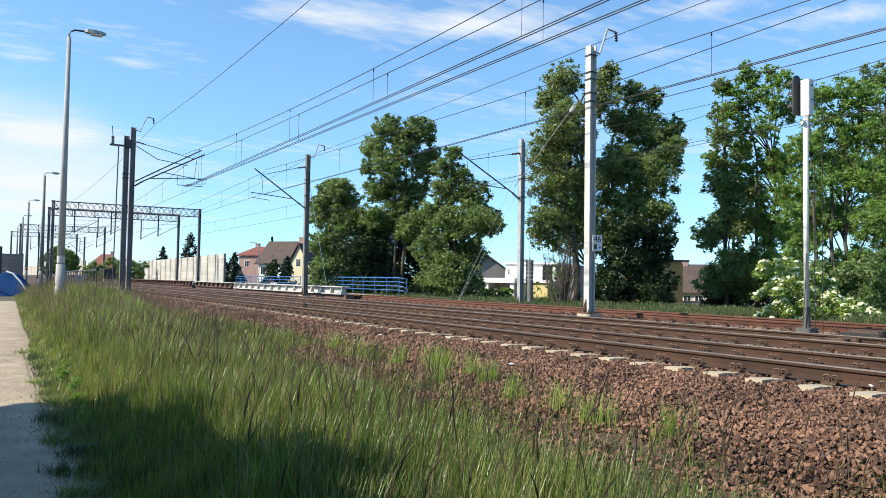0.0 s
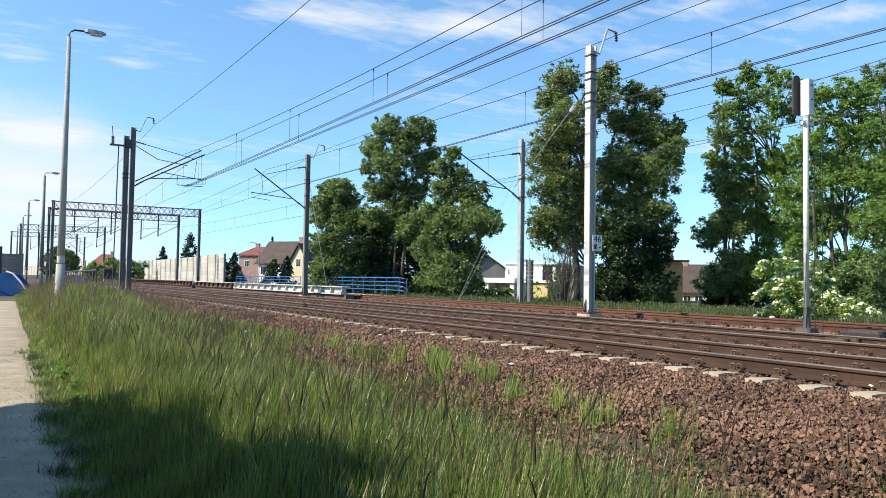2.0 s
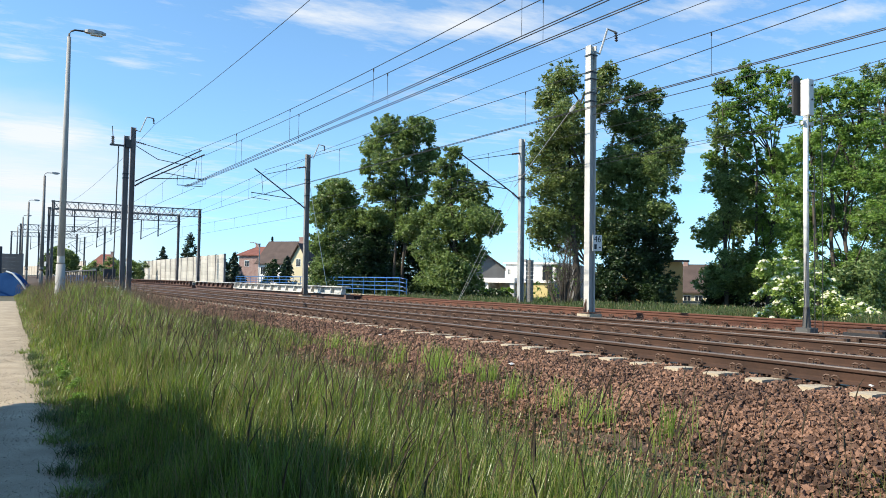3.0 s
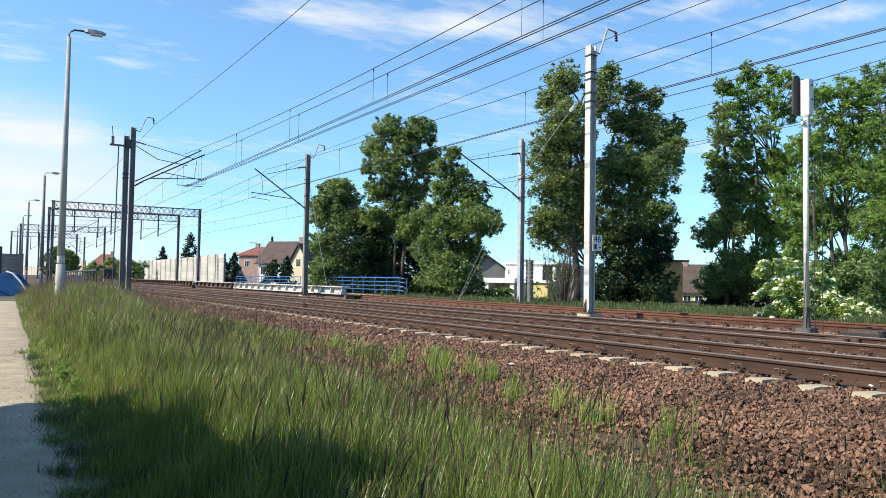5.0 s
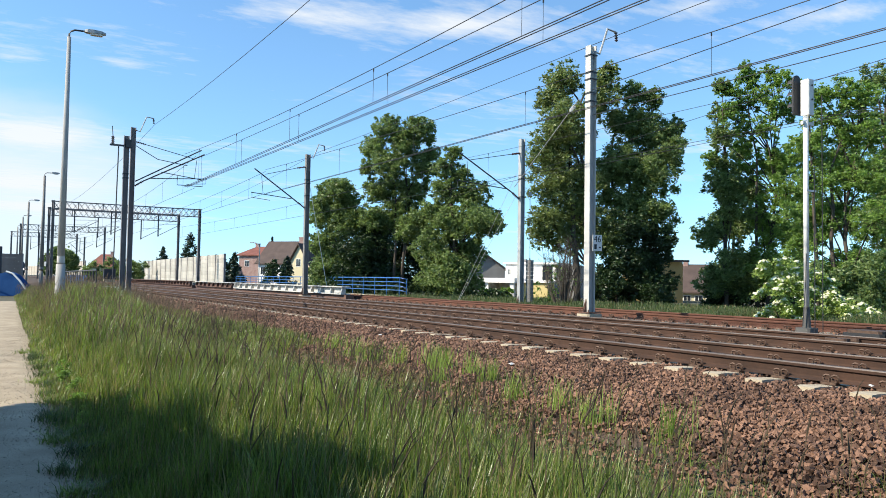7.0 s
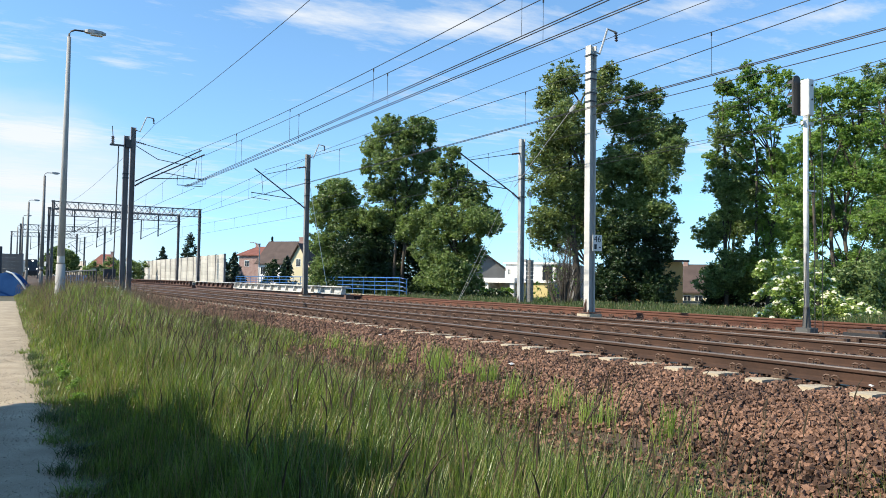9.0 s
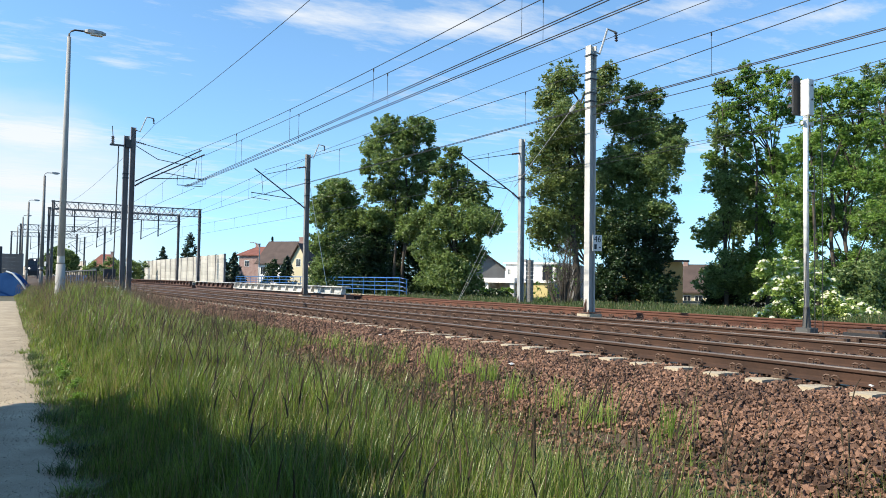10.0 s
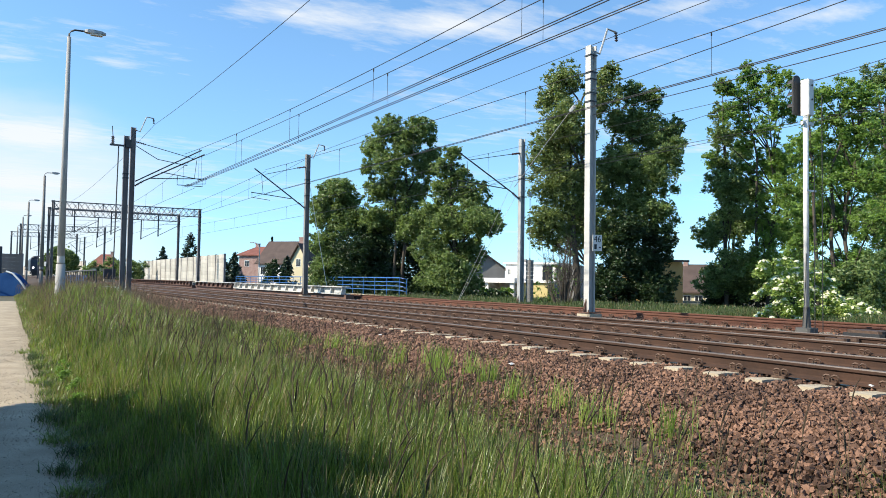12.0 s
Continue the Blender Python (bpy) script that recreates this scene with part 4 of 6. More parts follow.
# ================= clouds =================
def cloud_material():
    m = bpy.data.materials.new("thin cloud")
    m.use_nodes = True
    N, L = m.node_tree.nodes, m.node_tree.links
    N.remove(N["Principled BSDF"])
    tc, mp = N.new("ShaderNodeTexCoord"), N.new("ShaderNodeMapping")
    mp.inputs["Scale"].default_value = (0.0016, 0.0030, 1)
    mp.inputs["Rotation"].default_value = (0, 0, radians(-30))
    mp.inputs["Location"].default_value = (0.35, 0.2, 0)
    L.new(tc.outputs["Object"], mp.inputs[0])
    a, b = N.new("ShaderNodeTexNoise"), N.new("ShaderNodeTexNoise")
    a.inputs["Scale"].default_value, a.inputs["Detail"].default_value, a.inputs["Roughness"].default_value = 1.0, 8, 0.6
    a.inputs["Distortion"].default_value = 0.5
    b.inputs["Scale"].default_value, b.inputs["Detail"].default_value = 4.0, 6
    L.new(mp.outputs[0], a.inputs["Vector"])
    L.new(mp.outputs[0], b.inputs["Vector"])
    def math_node(op, x, y):
        n = N.new("ShaderNodeMath")
        n.operation = op
        for k, q in enumerate((x, y)):
            if isinstance(q, float):
                n.inputs[k].default_value = q
            else:
                L.new(q, n.inputs[k])
        return n.outputs[0]

    # cloud banks: centre, reach and weight
    total = None
    for cx, cy, rx, ry, k in ((300, 800, 210, 120, 1.0), (470, 735, 190, 110, 1.0), (640, 555, 150, 60, 0.7), (790, 490, 180, 90, 0.9), (60, 1850, 230, 420, 1.5), (10, 1190, 110, 110, 0.75), (60, 2750, 420, 800, 1.6), (1320, 1180, 330, 160, 0.7), (870, 1290, 300, 140, 0.6), (150, 1130, 90, 70, 0.5), (520, 2100, 260, 300, 0.5), (200, 3800, 800, 900, 1.4)):
        m2 = N.new("ShaderNodeMapping")
        m2.vector_type = "TEXTURE"
        m2.inputs["Location"].default_value = (cx, cy, 0)
        m2.inputs["Rotation"].default_value = (0, 0, -math.atan2(cx, cy))
        m2.inputs["Scale"].default_value = (rx, ry, 1)
        L.new(tc.outputs["Object"], m2.inputs[0])
        gr = N.new("ShaderNodeTexGradient")
        gr.gradient_type = "QUADRATIC_SPHERE"
        L.new(m2.outputs[0], gr.inputs[0])
        o = math_node("MULTIPLY", gr.outputs[1], float(k))
        total = o if total is None else math_node("MAXIMUM", total, o)
    b.inputs["Scale"].default_value, b.inputs["Roughness"].default_value = 11.0, 0.65
    w = math_node("MULTIPLY_ADD", b.outputs[0], 0.55)
    L.new(a.outputs[0], w.node.inputs[2])
    s = math_node("MULTIPLY_ADD", total, 0.42)
    L.new(w, s.node.inputs[2])
    ramp = N.new("ShaderNodeMapRange")
    ramp.inputs["From Min"].default_value, ramp.inputs["From Max"].default_value = 0.83, 1.22
    ramp.inputs["To Max"].default_value = 0.9
    L.new(s, ramp.inputs[0])
    e, t, mx = N.new("ShaderNodeEmission"), N.new("ShaderNodeBsdfTransparent"), N.new("ShaderNodeMixShader")
    e.inputs[0].default_value = (0.93, 0.97, 1.0, 1)
    e.inputs[1].default_value = 0.62
    L.new(ramp.outputs[0], mx.inputs[0])
    L.new(t.outputs[0], mx.inputs[1])
    L.new(e.outputs[0], mx.inputs[2])
    L.new(mx.outputs[0], N["Material Output"].inputs[0])
    return m


_g = Geo().add([(-1500, 180, 0), (3200, 180, 0), (3200, 4600, 0), (-1500, 4600, 0)], [(0, 1, 2, 3)])
clouds = tagged(part("cloud_layer", _g, cloud_material(), at=pose(0, 0, 300)), "thin white streaks of high cloud", "cloud", kind="structure")


def cloud_bank(azimuth, far, wide, high, lift, strength):
    """A soft white bank of far cloud low over the horizon."""
    m = bpy.data.materials.new("far cloud bank")
    m.use_nodes = True
    N, L = m.node_tree.nodes, m.node_tree.links
    N.remove(N["Principled BSDF"])
    tc, mp, gr = N.new("ShaderNodeTexCoord"), N.new("ShaderNodeMapping"), N.new("ShaderNodeTexGradient")
    mp.vector_type = "TEXTURE"
    mp.inputs["Location"].default_value = (0, 0, lift)
    mp.inputs["Scale"].default_value = (wide, 1, high)
    gr.gradient_type = "SPHERICAL"
    nz = N.new("ShaderNodeTexNoise")
    nz.inputs["Scale"].default_value, nz.inputs["Detail"].default_value = 0.0022, 7
    st = N.new("ShaderNodeMapping")
    st.inputs["Scale"].default_value = (0.55, 1, 1.9)
    k, add = N.new("ShaderNodeMapRange"), N.new("ShaderNodeMath")
    add.operation = "MULTIPLY_ADD"
    L.new(tc.outputs["Object"], mp.inputs[0])
    L.new(tc.outputs["Object"], st.inputs[0])
    L.new(st.outputs[0], nz.inputs["Vector"])
    L.new(mp.outputs[0], gr.inputs[0])
    L.new(nz.outputs[0], add.inputs[0])
    add.inputs[1].default_value = 0.7
    L.new(gr.outputs[1], add.inputs[2])
    L.new(add.outputs[0], k.inputs[0])
    k.interpolation_type = "SMOOTHSTEP"
    k.inputs["From Min"].default_value, k.inputs["From Max"].default_value = 0.36, 1.05
    k.inputs["To Max"].default_value = strength
    fade = N.new("ShaderNodeMath")
    fade.operation, fade.use_clamp = "MULTIPLY", True
    edge = N.new("ShaderNodeMapRange")
    edge.inputs["From Max"].default_value = 0.25
    L.new(gr.outputs[1], edge.inputs[0])
    L.new(edge.outputs[0], fade.inputs[0])
    L.new(k.outputs[0], fade.inputs[1])
    e, t, mx = N.new("ShaderNodeEmission"), N.new("ShaderNodeBsdfTransparent"), N.new("ShaderNodeMixShader")
    e.inputs[0].default_value, e.inputs[1].default_value = (0.95, 0.98, 1.0, 1), 0.60
    L.new(fade.outputs[0], mx.inputs[0])
    L.new(t.outputs[0], mx.inputs[1])
    L.new(e.outputs[0], mx.inputs[2])
    L.new(mx.outputs[0], N["Material Output"].inputs[0])
    g = Geo().add([(-wide, 0, 0), (wide, 0, 0), (wide, 0, high + lift), (-wide, 0, high + lift)], [(0, 1, 2, 3)])
    a = radians(azimuth)
    tagged(part("cloud_bank", g, m, at=pose(far * math.sin(a), far * math.cos(a), 0, 0, 0, -azimuth)), "soft white cloud bank low over the horizon", "cloud", kind="structure")


cloud_bank(-1.0, 4300, 1250, 900, 220, 0.72)


# ================= walls, girders, railings =================
def board_wall(name, pts, z0, z1, boards, mat, post_mat, label, bay=4.0):
    """Noise barrier: posts with stacked boards between them, along a line of points."""
    t = thing(name, pose(0, 0, 0), label, "noise barrier", kind="structure")
    run = []
    for (xa, ya), (xb, yb) in zip(pts, pts[1:]):
        n = max(1, round(math.hypot(xb - xa, yb - ya) / bay))
        run += [(xa + (xb - xa) * i / n, ya + (yb - ya) * i / n) for i in range(n)]
    run.append(pts[-1])
    for x, y in run:
        part("post", Geo().box(-0.1, 0.1, -0.1, 0.1, z0 - 1.0, z1 + 0.05), post_mat, t, at=pose(x, y, 0))
    cache = {}
    for (xa, ya), (xb, yb) in zip(run, run[1:]):
        ln = round(math.hypot(xb - xa, yb - ya), 2)
        if ln not in cache:
            h = (z1 - z0) / boards
            cache[ln] = Geo().add([(0.1, -0.06, 0.002), (ln - 0.1, -0.06, 0.002), (ln - 0.1, -0.075, h - 0.005), (0.1, -0.075, h - 0.005), (0.1, 0.06, 0.002), (ln - 0.1, 0.06, 0.002), (ln - 0.1, 0.06, h - 0.005), (0.1, 0.06, h - 0.005)],
                                  [(0, 1, 2, 3), (7, 6, 5, 4), (0, 4, 5, 1), (3, 2, 6, 7), (0, 3, 7, 4), (1, 5, 6, 2)]).mesh("board", mat)
        for k in range(boards):
            o = new("board", cache[ln])
            o.parent = t
            o.matrix_basis = pose(xa, ya, z0 + (z1 - z0) * k / boards, 0, 0, math.degrees(math.atan2(yb - ya, xb - xa)))
    return t


def railing(name, x, y0, y1, z, rails, step, mat, label, height=1.1, sag=0.0):
    t = thing(name, pose(0, 0, 0), label, "railing")
    n = round((y1 - y0) / step)
    for i in range(n + 1):
        y = y0 + (y1 - y0) * i / n
        part("post", Geo().tube([(x, y, z - 0.35), (x, y, z + height)], 0.032, 8), mat, t)
    for k in range(rails):
        h = height * (k + 1) / rails
        part("rail", Geo().tube([(x, y0, z + h), (x, y1, z + h)], 0.038 if k == rails - 1 else 0.028, 8), mat, t)
    return t


def build_lineside():
    board_wall("noise_barrier", [(21.5, 85.6), (21.5, 140)], 0.95, 4.25, 7, M["barrier_white"], M["mast_dark"], "cream noise barrier of stacked boards between grey posts")
    board_wall("noise_barrier", [(-9, 112), (2.3, 112)], 0.9, 4.25, 7, M["barrier_dark"], M["mast_dark"], "grey-brown noise barrier in shade across the path's end", 3.7)
    board_wall("noise_barrier", [(16.0, 185), (15.0, 240), (13, 290), (8, 350), (-2, 420)], 1.6, 4.9, 5, M["barrier_beige"], M["mast_dark"], "distant beige noise barrier curving with the line", 8.0)
    # bridge girder beside the rusty track
    for y0, y1, mat, lab in ((36.5, 57.5, "girder_white", "pale painted bridge girder with vertical ribs"), (58.2, 70.5, "girder_rust", "rust-brown bridge girder with vertical ribs"), (73.0, 112.0, "girder_rust", "rust-brown bridge girder with vertical ribs")):
        t = thing("bridge_girder", pose(15.35, 0, 0), lab, "bridge girder", "bridge girders")
        part("web", Geo().box(0, 0.05, y0, y1, 0.5, 1.20), M[mat], t)
        part("top_flange", Geo().box(-0.22, 0.3, y0 - 0.1, y1 + 0.1, 1.20, 1.25), M["girder_white"] if y0 < 72 else M["girder_rust"], t, "pale top flange")
        part("bearing_wall", Geo().box(-0.05, 0.4, y0 - 0.3, y1 + 0.3, 0.2, 0.83), M["girder_rust"], t, "dark rust-brown bearing wall")
        part("bottom_flange", Geo().box(-0.22, 0.3, y0, y1, 0.83, 0.88), M[mat], t)
        n = int((y1 - y0) / 1.45)
        rib = Geo().add([(-0.2, 0, 0), (0, 0, 0), (0, 0, 0.32), (-0.13, 0, 0.32), (-0.2, 0.1, 0), (0, 0.1, 0), (0, 0.1, 0.32), (-0.13, 0.1, 0.32)], [(0, 1, 2, 3), (7, 6, 5, 4), (0, 4, 5, 1), (3, 2, 6, 7), (0, 3, 7, 4), (1, 5, 6, 2)]).mesh("rib", M[mat])
        for i in range(n + 1):
            o = new("rib", rib)
            o.parent = t
            o.matrix_basis = pose(0, y0 + (y1 - y0 - 0.1) * i / n, 0.88)
    # blue railing behind, with its rounded end
    r = railing("blue_railing", 22.4, 44.2, 84, 0.70, 4, 1.9, M["blue"], "blue painted tubular bridge railing with rounded end", 1.08)
    for k in (1, 2, 3, 4):
        h = 0.70 + 1.08 * k / 4
        part("end_bend", Geo().tube([(22.4, 44.2, h), (22.42, 43.95, h - 0.02), (22.5, 43.8, h - 0.06), (22.7, 43.75, h - 0.1)], 0.03, 8), M["blue"], r)
    part("post", Geo().tube([(22.7, 43.75, 0.4), (22.7, 43.75, 1.70)], 0.032, 8), M["blue"], r)
    part("kerb", Geo().box(22.2, 22.75, 43.6, 86, 0.2, 0.6), M["sleeper"], r, "concrete bridge kerb")
    # near-side bridge parapet: dark rail over blue sheets
    p = railing("bridge_parapet", 4.0, 40.5, 66, 0.62, 2, 1.5, M["dark_steel"], "dark steel parapet with faded blue sheets", 1.25)
    for i in range(10):
        part("sheet", Geo().box(4.03, 4.06, 46.0 + i * 2.0, 47.99 + i * 2.0, 0.35, 1.62), M["blue_panel"], p, "faded blue sheet panel")
    # blue stair enclosure where the path ends
    t = thing("stair_enclosure", stand(20, 56, 0.0), "blue sheet-metal stair enclosure with pale curved edge", "stair enclosure")
    ring = [(-1.9, 0), (1.18, 0), (1.12, 0.55), (0.75, 1.05), (0.2, 1.6), (-0.3, 1.78), (-0.9, 1.62), (-1.3, 1.25), (-1.9, 1.2)]
    n = len(ring)
    g = Geo().add([(a, 0, b) for a, b in ring] + [(a, 0.9, b) for a, b in ring], [tuple(range(n)), tuple(range(2 * n - 1, n - 1, -1))] + [(i, (i + 1) % n, n + (i + 1) % n, n + i) for i in range(n)])
    part("sheet", g, M["blue_panel"], t)
    part("edge_strip", Geo().tube([(1.2, -0.04, 0.5), (1.14, -0.04, 0.6), (0.77, -0.04, 1.1), (0.22, -0.04, 1.65), (-0.3, -0.04, 1.82)], 0.07, 6), M["white_paint"], t, "pale curved edge strip")
    for h in (0.5, 0.95):
        part("handrail", Geo().tube([(-1.9, -0.25, h + 0.15), (-0.7, -0.3, h - 0.25)], 0.04, 6), M["blue"], t)
    t = thing("blue_pole", stand(1, 60, 0.0), "dark blue round steel pole", "pole")
    part("shaft", Geo().tube([(0, 0, -0.2), (0, 0, 3.8)], 0.13, 10, 0.11), M["loco"], t)
    # relay cabinet by the line
    t = thing("relay_cabinet", pose(12.9, 114, 0.95), "dark blue trackside cabinet on a concrete foot", "cabinet")
    part("body", Geo().box(-0.75, 0.75, -0.5, 0.5, 0.2, 1.55, 0.04), M["loco"], t)
    part("roof", Geo().box(-0.85, 0.85, -0.6, 0.6, 1.55, 1.65, 0.04), M["loco_roof"], t)
    part("door", Geo().box(-0.6, 0.05, -0.53, -0.5, 0.3, 1.45), M["loco"], t)
    part("foot", Geo().box(-0.7, 0.7, -0.45, 0.45, -0.5, 0.2), M["sleeper"], t)
    # shielded signal seen against the gantry leg
    t = thing("line_signal", stand(85.5, 86, 1.0), "dark signal with a small white plate by the gantry", "railway signal")
    part("post", Geo().tube([(0, 0, -0.8), (0, 0, 1.2)], 0.09, 8), M["dark_steel"], t)
    part("board", Geo().box(-0.26, 0.26, 0, 0.12, 0.6, 2.9, 0.05), M["black"], t)
    part("plate", Geo().box(-0.42, -0.18, -0.05, -0.02, 1.6, 2.1), M["white_paint"], t)
    # row of white insulated boxes beside the mast pair
    for i in range(5):
        t = thing("junction_box", pose(5.9 - 0.06 * i, 45.5 + 1.6 * i, 0.36), "small white lineside junction box on a stub", "junction box", "junction boxes")
        part("stub", Geo().tube([(0, 0, -0.3), (0, 0, 0.25)], 0.06, 8), M["galv"], t)
        part("box", Geo().box(-0.16, 0.16, -0.2, 0.2, 0.2, 0.62, 0.03), M["white_paint"], t)
    # point machine and rods
    t = thing("point_machine", pose(13.35, 7.95, 0.58), "dark greasy point machine with rods between the tracks", "point machine")
    part("body", Geo().box(-0.22, 0.30, -0.42, 0.34, 0.0, 0.22, 0.06), M["black"], t)
    part("lid", Geo().box(-0.18, 0.26, -0.36, 0.28, 0.22, 0.27, 0.05), M["clip"], t)
    part("motor", Geo().tube([(0.04, -0.85, 0.14), (0.04, -0.42, 0.14)], 0.13, 12), M["clip"], t)
    for dy in (-0.12, 0.1):
        part("rod", Geo().tube([(-1.6, dy, 0.07), (-0.3, dy, 0.08)], 0.022, 6), M["clip"], t)
    for dx in (-0.5, -0.85):
        part("crank", Geo().box(dx - 0.08, dx + 0.08, -0.2, 0.2, 0.02, 0.15, 0.03), M["clip"], t)


build_lineside()


# ================= houses =================
def window(parent, x, z, w, h, y=-0.0, frame_mat=None):
    f = frame_mat or M["white_paint"]
    wd = part("window", Geo().box(x - w / 2, x + w / 2, y - 0.03, y + 0.02, z, z + h), f, parent, "white framed window")
    part("pane", Geo().box(x - w / 2 + 0.08, x - 0.03, y - 0.045, y - 0.03, z + 0.08, z + h - 0.08), M["glass"], wd)
    part("pane", Geo().box(x + 0.03, x + w / 2 - 0.08, y - 0.045, y - 0.03, z + 0.08, z + h - 0.08), M["glass"], wd)


def house(at, w, d, eave, ridge, wall, roof, label, windows=(), chimney=None, gable_front=False, hip=0.0):
    """Box house with a pitched roof; the front faces -y in its own frame."""
    t = thing("house", at, label, "house", "houses")
    g = Geo().box(-w / 2, w / 2, 0, d, -1.5, eave)
    if gable_front:
        g.add([(-w / 2, 0, eave), (w / 2, 0, eave), (0, 0, ridge), (-w / 2, d, eave), (w / 2, d, eave), (0, d, ridge)], [(0, 1, 2), (5, 4, 3), (0, 3, 4, 1)])
    elif not hip:
        g.add([(-w / 2, 0, eave), (-w / 2, d, eave), (-w / 2, d / 2, ridge), (w / 2, 0, eave), (w / 2, d, eave), (w / 2, d / 2, ridge)], [(0, 1, 2), (5, 4, 3), (0, 3, 4, 1)])
    part("wall", g, wall, t)
    o, k = 0.4, 0.16
    g = Geo()
    if gable_front:
        s = (ridge - eave) / (w / 2)
        for q in (-1, 1):
            e = (q * (w / 2 + o), eave - s * o)
            v = [(e[0], -o, e[1]), (e[0], d + o, e[1]), (0, d + o, ridge), (0, -o, ridge)]
            g.add([(a, b, c + 0.02) for a, b, c in v] + [(a, b, c + 0.02 + k) for a, b, c in v], [(0, 1, 2, 3), (7, 6, 5, 4), (0, 4, 5, 1), (1, 5, 6, 2), (2, 6, 7, 3), (3, 7, 4, 0)])
    else:
        s = (ridge - eave) / (d / 2)
        for y, q in ((-o, 1), (d + o, -1)):
            v = [(-w / 2 - o, y, eave - s * o), (w / 2 + o, y, eave - s * o), (w / 2 + o - hip, d / 2, ridge), (-w / 2 - o + hip, d / 2, ridge)]
            g.add([(a, b, c + 0.02) for a, b, c in v] + [(a, b, c + 0.02 + k) for a, b, c in v], [(0, 1, 2, 3), (7, 6, 5, 4), (0, 4, 5, 1), (1, 5, 6, 2), (2, 6, 7, 3), (3, 7, 4, 0)])
        if hip:
            for q in (-1, 1):
                x = q * (w / 2 + o)
                v = [(x, -o, eave - s * o), (x, d + o, eave - s * o), (x - q * hip, d / 2, ridge)]
                g.add([(a, b, c + 0.02) for a, b, c in v] + [(a, b, c + 0.02 + k) for a, b, c in v], [(0, 1, 2), (5, 4, 3), (0, 3, 4, 1), (1, 4, 5, 2), (2, 5, 3, 0)])
    rf = part("roof", g, roof, t)
    if chimney:
        x, y, z0, z1, cw = chimney
        part("chimney", Geo().box(x - cw / 2, x + cw / 2, y - cw / 2, y + cw / 2, z0, z1).box(x - cw / 2 - 0.06, x + cw / 2 + 0.06, y - cw / 2 - 0.06, y + cw / 2 + 0.06, z1, z1 + 0.12), M["brick"], rf)
    for x, z, ww, hh in windows:
        window(t, x, z, ww, hh)
    return t


def flat_block(t, name, x0, x1, y0, y1, z0, z1, mat, cap=0.18):
    b = part(name, Geo().box(x0, x1, y0, y1, z0, z1), mat, t)
    part("roof_slab", Geo().box(x0 - 0.2, x1 + 0.2, y0 - 0.25, y1 + 0.2, z1, z1 + cap), M["render_white"], b)
    return b


